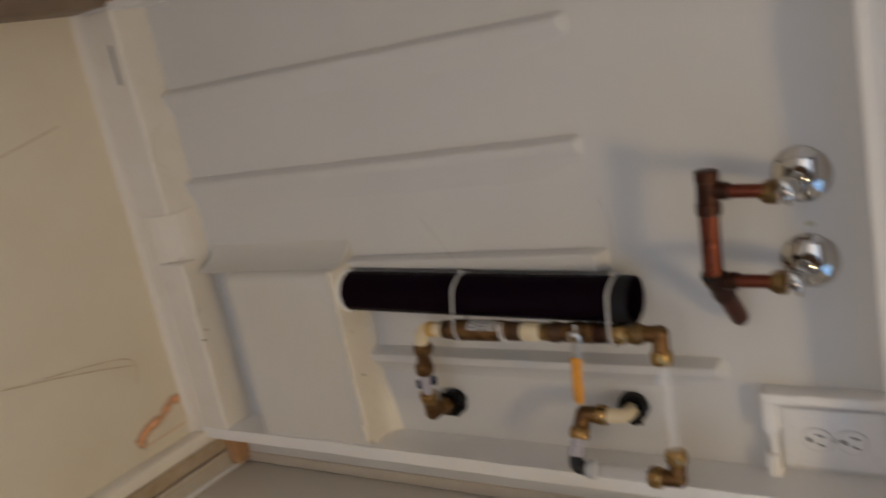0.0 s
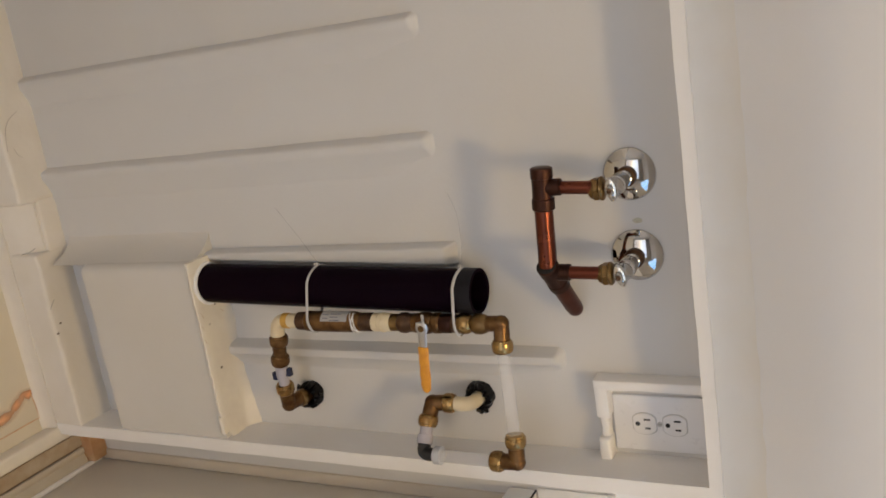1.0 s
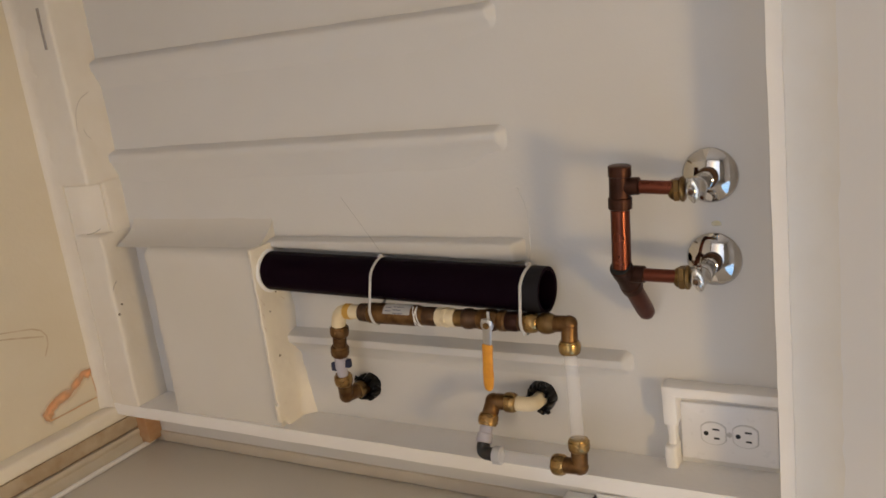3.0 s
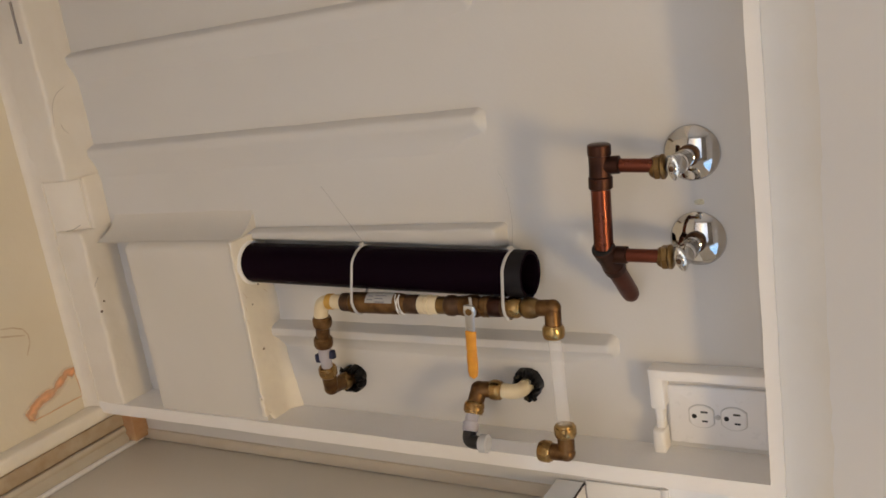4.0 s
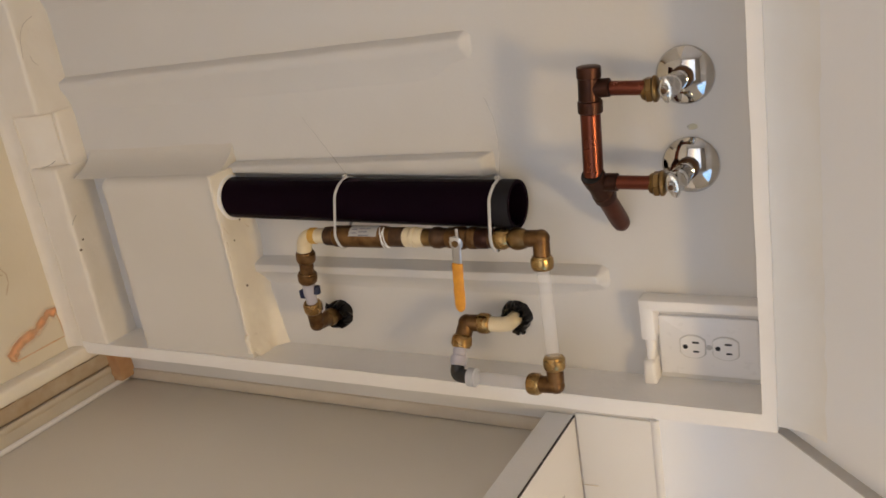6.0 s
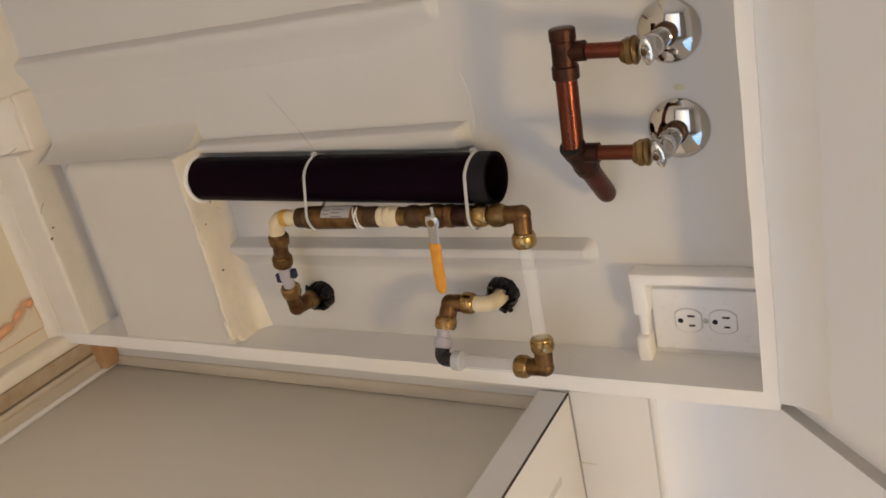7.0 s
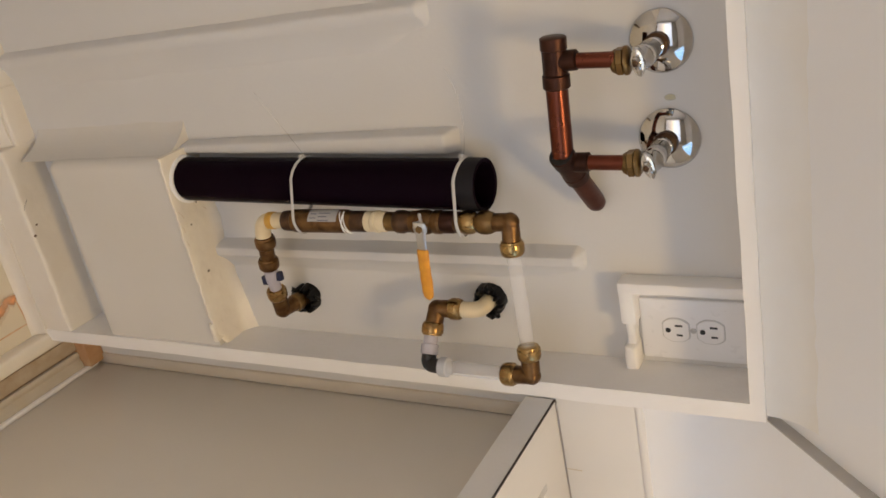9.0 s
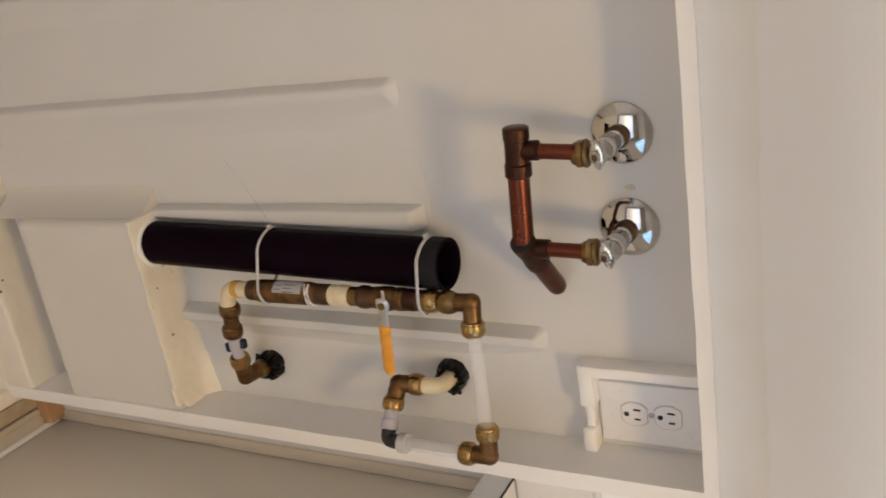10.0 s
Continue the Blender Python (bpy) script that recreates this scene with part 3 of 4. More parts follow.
part("gap", block(0.1300, 0.1335, -0.600, -0.002, 0.0, 0.0240), SHADE_WOOD, cab, "dark gap behind the strip", smooth=False)
part("bead", rod((0.166, -0.600, 0.036), (0.166, -0.006, 0.036), 0.0045), TRIM, cab, "white quarter-round bead")
part("end_block", lumpy(block(0.100, 0.1610, -0.031, 0.0, 0.006, 0.052, 0.002), 0.015, 0.0012, 30, 8.0), RAW_WOOD, cab, "bare reddish wood block")
part("plinth", block(0.160, 1.30, -0.56, -0.002, 0.0, 0.03), WORN_WOOD, cab)

cab = thing("base_cabinet", (-1.2, -0.3, 0), "white painted base cabinet with a bare wood foot", "cabinet", group="base cabinets")
part("side_panel", block(-0.716, -0.700, -0.600, -0.002, 0.036, 0.846, 0.001), PANEL, cab)
part("body", block(-1.7, -0.716, -0.590, -0.002, 0.036, 0.846, 0.001), PANEL, cab)
part("base_strip", lumpy(block(-0.700, -0.658, -0.600, -0.067, 0.0, 0.085, 0.002), 0.03, 0.0012, 30, 11.0), SHADE_WOOD, cab, "wooden foot, darkened as if in shade")
part("end_block", lumpy(block(-0.700, -0.664, -0.066, 0.0, 0.0, 0.095, 0.002), 0.015, 0.0012, 30, 12.0), RAW_WOOD, cab, "bare reddish wood block")

top = thing("countertop", (0.6, -0.3, 0.846), "white laminate countertop with a dark seam along its edge", "countertop")
part("slab", block(0.139, 1.31, -0.640, -0.004, 0.846, 0.8855, 0.0006), LAMINATE, top)
# lighter paint than the slab, standing for light that falls from the left
part("edge_band", block(0.1375, 0.139, -0.640, -0.004, 0.846, 0.8835), TRIM, top, smooth=False)
part("edge_seam", block(0.1377, 0.1393, -0.640, -0.004, 0.8838, 0.8862), SEAM, top, "dark brown laminate seam", smooth=False)
part("caulk_line", block(0.142, 1.31, -0.0058, -0.002, 0.8855, 0.8868), PENCIL, top, "thin dark gap against the wall", smooth=False)
bs = thing("backsplash", (0.6, 0, 0.887), "low white laminate backsplash on the counter", "backsplash")
part("board", block(0.1345, 1.31, -0.0042, 0.0, 0.887, 0.990, 0.0008), LAMINATE, bs)
part("caulk_bead", swept([(0.132, -0.0010, 0.9915), (0.60, -0.0010, 0.9915), (1.31, -0.0010, 0.9915)], 0.0058, 0.01, 16), LAMINATE, bs)

# ---------------------------------------------------------------- outlet
sur = thing("outlet_surround", (0.0, -0.012, 0.99), "white painted wooden trim around the outlet", "trim")
part("side_trim", lumpy(block(-0.040, -0.0265, -0.024, 0.01, 0.990, TOP_IN + 0.004, 0.003, 2), 0.012, 0.001, 30, 1.0), TRIM, sur)
part("foot_trim", lumpy(block(-0.034, 0.012, -0.0238, 0.01, 0.9905, 1.008, 0.003, 2), 0.008, 0.001, 30, 2.5), TRIM, sur)
part("foot_trim", lumpy(block(0.009, 0.046, -0.0165, 0.01, 0.9925, 1.0035, 0.004, 3), 0.006, 0.0016, 60, 3.5), TRIM, sur, "broken thin middle of the trim")
part("foot_trim", lumpy(block(0.040, IN_R + 0.004, -0.0225, 0.01, 0.989, 1.004, 0.004, 3), 0.006, 0.0014, 60, 4.5), TRIM, sur, "short chipped stump of trim")

OX = 0.0243        # middle of the outlet
out = thing("wall_outlet", (0.0295, 0, 1.064), "white duplex wall outlet with a cover plate", "outlet")


def plate_shape(x0, x1, z0, z1, y0, y1, corner):
    bm = block(x0, x1, y0, y1, z0, z1)
    bmesh.ops.bevel(bm, geom=[e for e in bm.edges if abs(e.verts[0].co.y - e.verts[1].co.y) > 1e-6], offset=corner, segments=4, profile=0.5, affect="EDGES")
    bmesh.ops.bevel(bm, geom=[e for e in bm.edges if all(v.co.y < y0 + 1e-6 for v in e.verts)], offset=0.0016, segments=3, profile=0.5, affect="EDGES")
    return bm


cover = part("cover_plate", plate_shape(-0.0135, 0.062, 1.007, 1.121, -0.005, 0.0, 0.003), PLATE, out)
for zc in (1.0462, 1.0838):
    face = bmesh.new()
    ring = []
    for i in range(48):
        a = 2 * math.pi * i / 48
        ring.append((max(-0.0143, min(0.0143, 0.0172 * math.cos(a))), max(-0.0143, min(0.0143, 0.0143 * 1.02 * math.sin(a)))))
    groove = rings_to_mesh([[(OX + u * k, y, zc + w * k) for w, u in ring] for k, y in ((1.07, -0.0051), (1.07, -0.0054), (1.0, -0.0054), (1.0, -0.0051))], False)
    rec = part("receptacle", rings_to_mesh([[(OX + u * k, y, zc + w * k) for w, u in ring] for k, y in ((1.0, -0.0045), (1.0, -0.0062), (0.96, -0.0068))]), PLATE, out)
    part("rim_shadow_gap", groove, NYLON, rec, smooth=False)
    part("ground_hole", turned((OX, -0.0066, zc - 0.0085), (0, -1, 0), [(0, 0.0030), (0.0006, 0.0030)], 16), SLOT, rec, smooth=False)
    part("slot", block(OX - 0.0071, OX - 0.0049, -0.0073, -0.0066, zc - 0.0005, zc + 0.0075), SLOT, rec, smooth=False)
    part("slot", block(OX + 0.0047, OX + 0.0068, -0.0073, -0.0066, zc + 0.0005, zc + 0.0072), SLOT, rec, smooth=False)
screw = part("screw", turned((OX, -0.0049, 1.065), (0, -1, 0), [(0, 0.0033), (0.0008, 0.0033), (0.0013, 0.0024)], 18), NYLON, out)
part("slit", block(OX - 0.0005, OX + 0.0005, -0.0062, -0.0058, 1.0628, 1.0672), GREY, screw, smooth=False)

# ---------------------------------------------------------------- black drain pipe with its ties
P0, P1 = Vector((-0.1742, -0.0300, 0.4025)), Vector((-0.1650, -0.0450, 0.8645))
PR = 0.0292        # pipe radius
dw = (P1 - P0).normalized()
plen = (P1 - P0).length
drain = thing("drain_pipe", P0, "open black plastic drain pipe standing out of the pipe box", "pipe")
tube = turned(P0, dw, [(0, PR), (plen - 0.001, PR), (plen, PR - 0.0008), (plen, PR - 0.0040), (plen - 0.001, PR - 0.0048), (plen - 0.20, PR - 0.0048)], 48)
part("pipe", tube, ABS, drain)
part("end_hub", turned(P1 - dw * 0.0235, dw, [(0, PR), (0.0004, PR + 0.0005), (0.0225, PR + 0.0005), (0.0232, PR)], 48, caps=False), HUB, drain, "dark grey band at the open end")
part("sealant_ring", lumpy(turned(Vector((-0.1742, -0.0310, 0.4085)), (0, 0, 1), [(0, PR + 0.0040), (0.0035, PR + 0.0034), (0.0060, PR + 0.0016), (0.0062, PR - 0.004)], 48), 0.05, 0.0007, 120, 2.0), PTFE, drain, "ring of white sealant at its foot")


def cable_tie(z, tail, slant):
    """A tie round the drain pipe and the valves beside it."""
    c = P0 + dw * ((z - P0.z) / dw.z)
    path = []
    for i in range(30):
        k = i / 29
        a = radians(55) + radians(191) * k
        path.append(Vector((c.x + (PR + 0.0015) * math.cos(a), c.y + (PR + 0.0015) * math.sin(a), z + 0.004 * math.sin(math.pi * k))))
    for i in range(14):
        k = i / 13
        a = radians(-114) + radians(206) * k
        path.append(Vector((-0.131 + 0.0158 * math.cos(a), -0.070 + 0.0158 * math.sin(a), z + slant * math.sin(math.pi * min(1.0, k + 0.12)) ** 0.7)))
    path.append(path[0])
    tie = thing("cable_tie", (c.x - PR, c.y, z), "white nylon cable tie around the drain pipe and valves", "cable tie", group="cable ties")
    part("strap", swept(path, 0.0009, 0.004, 8, flat=2.3), NYLON, tie)
    part("head", block(c.x - PR - 0.0045, c.x - PR + 0.001, c.y - 0.001, c.y + 0.005, z - 0.0028, z + 0.0028, 0.0009), NYLON, tie)
    part("tail", swept(tail, 0.00033, 0.03, 6), CLEAR_NYLON, tie, "thin clear tail of the tie")
    return tie


cable_tie(0.6160, [(-0.203, -0.032, 0.6175), (-0.232, -0.012, 0.580), (-0.278, -0.004, 0.541)], 0.008)
cable_tie(0.8405, [(-0.197, -0.037, 0.8405), (-0.2164, -0.008, 0.8312), (-0.2589, -0.007, 0.8303), (-0.2868, -0.006, 0.8192)], 0.003)

# ---------------------------------------------------------------- water line of brass and plastic fittings
NUT = [(0, 0.0100), (0.0006, 0.0116), (0.0026, 0.0121), (0.0034, 0.0132), (0.0075, 0.0135), (0.0118, 0.0133), (0.0146, 0.0126), (0.0164, 0.0113), (0.017, 0.0098)]
AX, AY = -0.131, -0.070


def elbow(a, c, b, r):
    """A cast elbow: two short arms with a full, tight outer corner."""
    a, c, b = Vector(a), Vector(c), Vector(b)
    ball = bmesh.new()
    bmesh.ops.create_uvsphere(ball, u_segments=24, v_segments=14, radius=r * 1.04, matrix=Matrix.Translation(c))
    return join(swept([a, c, b], r, 0.0065, 24), ball)


line = thing("water_line", (AX, AY, 0.55), "water line of brass, cream and clear plastic fittings fixed along the wall", "pipework")


def nut(p, d, mat=BRASS):
    d = Vector(d).normalized()
    return part("push_nut", turned(Vector(p) - d * 0.0085, d, NUT), mat, line)


part("cream_elbow", swept([(AX, AY, 0.594), (AX, AY, 0.558), (-0.098, -0.0695, 0.5495)], 0.0100, 0.014), CREAM, line, "cream plastic elbow")
part("amber_ring", turned((AX, AY, 0.569), (0, 0, 1), [(0, 0.0102), (0.001, 0.0110), (0.009, 0.0110), (0.010, 0.0102)]), AMBER, line, "amber plastic ring")
part("dark_collar", turned((AX, AY, 0.594), (0, 0, 1), [(0, 0.0102), (0.002, 0.0125), (0.014, 0.0128), (0.018, 0.0120)]), DARK_BRASS, line, "dark stained collar")
chk = part("check_valve", turned((AX, AY, 0.609), (0, 0, 1), [(0, 0.0118), (0.003, 0.0142), (0.078, 0.0142), (0.084, 0.0128), (0.090, 0.0122)], 32), BRONZE, line, "bronze check valve body")
lab = []
for s in (0.640, 0.682):
    lab.append([Vector((AX + 0.0146 * math.cos(a), AY + 0.0146 * math.sin(a), s)) for a in (radians(-182 + 8 * i) for i in range(10))])
bm = bmesh.new()
vs = [[bm.verts.new(p) for p in r] for r in lab]
for i in range(9):
    bm.faces.new((vs[0][i], vs[0][i + 1], vs[1][i + 1], vs[1][i]))
sticker = part("label_sticker", bm, PAPER, chk, "worn white label with unreadable print")
for k, (s0, s1) in enumerate(((0.643, 0.652), (0.655, 0.672), (0.655, 0.668), (0.655, 0.671))):
    bm = bmesh.new()
    a0 = radians(-172 + 18 * (k if k else 1.2))
    da = radians(5 if k else 26)
    q = [bm.verts.new((AX + 0.0148 * math.cos(a), AY + 0.0148 * math.sin(a), s)) for s, a in ((s0, a0), (s1, a0), (s1, a0 + da), (s0, a0 + da))]
    bm.faces.new(q)
    part("print_bar", bm, INK, sticker, smooth=False)
for z0, z1 in ((0.684, 0.694), (0.690, 0.688), (0.6895, 0.6965)):
    wisp = [(AX + 0.0140 * math.cos(a), AY + 0.0140 * math.sin(a), z0 + (z1 - z0) * k / 9) for k in range(10) for a in (radians(-165 + 15 * k),)]
    part("thread_tape", swept(wisp, 0.0008, 0.002, 6), PTFE, line, "wisp of white thread tape")
part("dark_nipple", turned((AX, AY, 0.697), (0, 0, 1), [(0, 0.0118), (0.002, 0.0126), (0.018, 0.0126), (0.020, 0.0116)]), DARK_BRASS, line)
part("cream_adapter", turned((AX, AY, 0.717), (0, 0, 1), [(0, 0.0112), (0.001, 0.0124), (0.009, 0.0124), (0.0095, 0.0115), (0.0115, 0.0115), (0.0120, 0.0131), (0.0160, 0.0131), (0.0165, 0.0121), (0.026, 0.0121), (0.028, 0.0108)]), CREAM, line, "cream plastic adapter")
part("brass_ring", turned((AX, AY, 0.744), (0, 0, 1), [(0, 0.0104), (0.001, 0.0113), (0.012, 0.0113), (0.013, 0.0104)]), OLD_BRASS, line)
part("dark_collar", turned((AX, AY, 0.756), (0, 0, 1), [(0, 0.0112), (0.003, 0.0134), (0.011, 0.0136), (0.014, 0.0122), (0.023, 0.0120)]), DARK_BRASS, line)
ball = part("ball_valve", turned((AX, AY, 0.777), (0, 0, 1), [(0, 0.0116), (0.002, 0.0128), (0.008, 0.0130), (0.012, 0.0141), (0.022, 0.0141), (0.026, 0.0126), (0.029, 0.0112)]), BRONZE, line, "bronze ball valve")
part("valve_stem", turned((AX, AY - 0.012, 0.798), (0, -1, 0), [(0, 0.0062), (0.004, 0.0062), (0.005, 0.0050), (0.009, 0.0050)]), BRASS, ball)
part("stem_nut", turned((AX, AY - 0.0195, 0.798), (0, -1, 0), [(0, 0.0046), (0.003, 0.0046), (0.0036, 0.0038)], 6), OLD_BRASS, ball)
H0, H1 = Vector((AX - 0.004, -0.0900, 0.7985)), Vector((-0.0355, -0.0835, 0.7865))
hw = (H1 - H0).normalized()
def flat_bar(start, way, profile, thick):
    """A flat bar: (distance, half width) pairs; its width lies along z."""
    bm = turned(start, way, profile, 20)
    d = Vector(way).normalized()
    for v in bm.verts:
        p = v.co - Vector(start)
        across = p - d * p.dot(d)
        v.co += Vector((0, across.y * (thick - 1), 0))
    return bm


part("handle_plate", flat_bar(H0 - hw * 0.004, hw, [(0, 0.0050), (0.001, 0.0078), (0.010, 0.0082), (0.016, 0.0060), (0.036, 0.0058)], 0.22), STEEL, ball, "zinc-plated handle plate")
part("handle_hub", turned((AX, -0.0872, 0.798), (0, -1, 0), [(0, 0.0074), (0.0006, 0.0088), (0.0022, 0.0088), (0.0026, 0.0080), (0.0022, 0.0066), (0.0010, 0.0064)], 28, caps=False), STEEL, ball, "worn round end of the handle plate")
part("stop_tab", block(AX - 0.0185, AX - 0.0055, -0.0902, -0.0886, 0.7995, 0.8035, 0.0006), STEEL, ball)
part("lever", lumpy(flat_bar(H0 + hw * 0.030, hw, [(0, 0.0060), (0.0015, 0.0074), (0.022, 0.0070), (0.040, 0.0074), (0.056, 0.0072), (0.0630, 0.0058), (0.0665, 0.0022)], 0.5), 0.006, 0.0007, 160, 2.0), YELLOW, ball, "yellow vinyl-dipped lever")
part("coupling_ring", turned((AX, AY, 0.805), (0, 0, 1), [(0, 0.0112), (0.002, 0.0130), (0.005, 0.0137), (0.008, 0.0131), (0.010, 0.0136), (0.013, 0.0118)]), BRONZE, line)
part("coupling_ring", turned((AX, AY, 0.817), (0, 0, 1), [(0, 0.0116), (0.002, 0.0127), (0.014, 0.0127), (0.017, 0.0112)]), OLD_COPPER, line)
part("coupling_ring", turned((AX, AY, 0.833), (0, 0, 1), [(0, 0.0108), (0.002, 0.0120), (0.008, 0.0120), (0.009, 0.0105)]), DARK_BRASS, line)
part("push_nut", turned((AX, AY, 0.841), (0, 0, 1), [(0, 0.0102), (0.002, 0.0124), (0.006, 0.0133), (0.012, 0.0131), (0.016, 0.0118), (0.0185, 0.0098)]), BRASS, line)
part("push_nut", turned((AX, AY, 0.860), (0, 0, 1), [(0, 0.0094), (0.002, 0.0112), (0.006, 0.0132), (0.013, 0.0132), (0.018, 0.0118), (0.021, 0.0102)]), OLD_BRASS, line)
part("brass_elbow", elbow((AX, AY, 0.876), (AX - 0.001, AY, 0.8990), (-0.105, -0.0745, 0.8990), 0.0100), BRONZE, line)
nut((-0.104, -0.0748, 0.8990), (1, -0.1, 0))
part("clear_tube", rod((-0.108, -0.0745, 0.8990), (0.014, -0.0905, 0.9050), 0.0080), PEX, line, "clear plastic tube")
nut((0.016, -0.0906, 0.9055), (1, -0.1, 0))
part("brass_elbow", elbow((0.018, -0.0908, 0.9055), (0.0435, -0.094, 0.9055), (0.0445, -0.094, 0.872), 0.0102), BRONZE, line)
nut((0.0447, -0.094, 0.8785), (0, 0, -1), BRASS)
part("clear_tube", rod((0.0447, -0.094, 0.876), (0.0465, -0.0905, 0.790), 0.0080), PEX, line, "clear plastic tube")
part("grey_socket", turned((0.0462, -0.091, 0.798), (0, 0, -1), [(0, 0.0095), (0.0006, 0.0118), (0.010, 0.0118), (0.011, 0.0100), (0.012, 0.0080)]), GREY, line, "grey plastic socket")
part("black_elbow", swept([(0.0465, -0.0905, 0.788), (0.047, -0.088, 0.7685), (0.034, -0.0795, 0.7685)], 0.0088, 0.008), BLACK, line, "black plastic elbow")
part("lilac_sleeve", turned((0.037, -0.0815, 0.7685), (-0.82, 0.57, 0.0), [(0, 0.0088), (0.001, 0.0104), (0.012, 0.0104), (0.013, 0.0085), (0.022, 0.0085)]), LILAC, line, "translucent lilac sleeve")
nut((0.012, -0.0625, 0.769), (-0.82, 0.5, 0.03))
part("brass_elbow", elbow((0.014, -0.064, 0.769), (-0.0080, -0.049, 0.7725), (-0.0075, -0.0455, 0.797), 0.0108), BRONZE, line)
nut((-0.007, -0.045, 0.7955), (0.05, 0.05, 1))
part("cream_elbow", swept([(-0.007, -0.045, 0.796), (-0.003, -0.038, 0.824), (0.0, 0.0, 0.8225)], 0.0098, 0.016), CREAM, line, "cream plastic elbow into the wall")
part("brass_coupling", join(turned((-0.109, -0.0697, 0.5535), (0.99, 0.05, -0.16), NUT), turned((-0.094, -0.069, 0.5505), (0.99, 0.05, -0.16), [(0, 0.0098), (0.018, 0.0098)]),
                            turned((-0.078, -0.0675, 0.5470), (0.99, 0.05, -0.16), NUT)), BRONZE, line)
part("lilac_sleeve", turned((-0.066, -0.066, 0.5440), (0.048, 0.010, -0.0095), [(0, 0.0078), (0.006, 0.0078), (0.007, 0.0090), (0.026, 0.0092), (0.027, 0.0080), (0.049, 0.0078)]), LILAC, line, "translucent lilac sleeve")
for k in (-1, 1):
    c = Vector((-0.045, -0.061, 0.5395))
    part("blue_clip", block(c.x - 0.0062 - 0.0035 * k, c.x + 0.0062 - 0.0035 * k, c.y - 0.004, c.y + 0.004, c.z + k * 0.0122 - 0.0048, c.z + k * 0.0122 + 0.0044, 0.0016, 3), BLUE, line, "dark blue locking tab")
nut((-0.020, -0.0565, 0.535), (1, 0.15, -0.16))
part("brass_elbow", elbow((-0.016, -0.056, 0.5345), (0.0085, -0.050, 0.5305), (0.0118, 0.0, 0.5375), 0.0106), BRONZE, line)
part("wall_collar", turned((0.0104, -0.029, 0.5335), (0.02, 1, 0.12), [(0, 0.0104), (0.001, 0.0122), (0.009, 0.0128), (0.012, 0.0120), (0.014, 0.0105)]), OLD_BRASS, line, "dull brass collar at the wall")


def grommet(x, z, seed):
    """Ragged black foam pressed round a pipe where it enters the wall, torn into flaps at its lip."""
    rings = []
    for t, r, rag in ((0.0, 0.0100, 0.0), (-0.010, 0.0106, 0.2), (-0.0160, 0.0128, 0.9), (-0.0175, 0.0160, 1.3), (-0.0140, 0.0190, 1.3), (-0.008, 0.0202, 1.0), (0.002, 0.0206, 0.6)):
        ring = []
        for i in range(84):
            a = 2 * math.pi * i / 84
            u, w = math.cos(a), math.sin(a)
            tear = max(0.0, noise.noise((u * 2.3 + seed, w * 2.3, 1.0)) - 0.12)
            k = r * (1 + rag * (0.15 * noise.noise((u * 1.5 + seed, w * 1.5, 0.0)) + 0.10 * noise.noise((u * 3.2 + seed, w * 3.2, t * 20))))
            ring.append((x + k * u, t + rag * (0.0060 * noise.noise((u * 4, seed, w * 4)) + 0.012 * tear), z + k * w))
        rings.append(ring)
    foam = rings_to_mesh(rings, False)
    for i in range(2):
        a = seed * 1.7 + 2.3 * i
        u, w = math.cos(a), math.sin(a)
        flap = lumpy(block(-0.0055, 0.0055, -0.0022, 0.0022, -0.0038, 0.0038, 0.0012, 2), 0.003, 0.0022, 160, seed + i)
        bmesh.ops.transform(flap, verts=flap.verts, matrix=Matrix.Translation((x + 0.0175 * u, -0.0145 + 0.003 * math.sin(5 * a), z + 0.0175 * w)) @ Matrix.Rotation(-a, 4, "Y") @ Matrix.Rotation(0.5, 4, "X"))
        foam = join(foam, flap)
    return solid("pipe_grommet", foam, RUBBER, "ragged black foam grommet around a pipe at the wall", "grommet", group="pipe grommets")


grommet(0.0125, 0.5380, 1.0)
grommet(0.0, 0.8220, 4.0)

# ---------------------------------------------------------------- shut-off valves and the copper loop
def turned_nut(p, d, r, n):
    """A hex nut with a round flange and a tapered shoulder."""
    return join(turned(p, d, [(0, r * 0.72), (n * 0.10, r * 0.92), (n * 0.16, r * 0.98), (n * 0.30, r * 0.98), (n * 0.36, r * 0.84)], 28),
                turned(Vector(p) + Vector(d).normalized() * n * 0.34, d, [(0, r * 0.84), (n * 0.04, r * 0.96), (n * 0.34, r * 0.96), (n * 0.40, r * 0.84)], 6),
                turned(Vector(p) + Vector(d).normalized() * n * 0.72, d, [(0, r * 0.84), (n * 0.10, r * 0.80), (n * 0.26, r * 0.66), (n * 0.30, r * 0.55)], 24))


# a shallow spherical cap with a short rolled rim
DOME = [(0.0, 0.0312), (0.0015, 0.0316)] + [(0.0020 + math.sqrt(0.0520 ** 2 - r * r) - math.sqrt(0.0520 ** 2 - 0.0316 ** 2), r)
                                            for r in (0.0312, 0.029, 0.026, 0.023, 0.020, 0.017, 0.014, 0.011, 0.0088)]


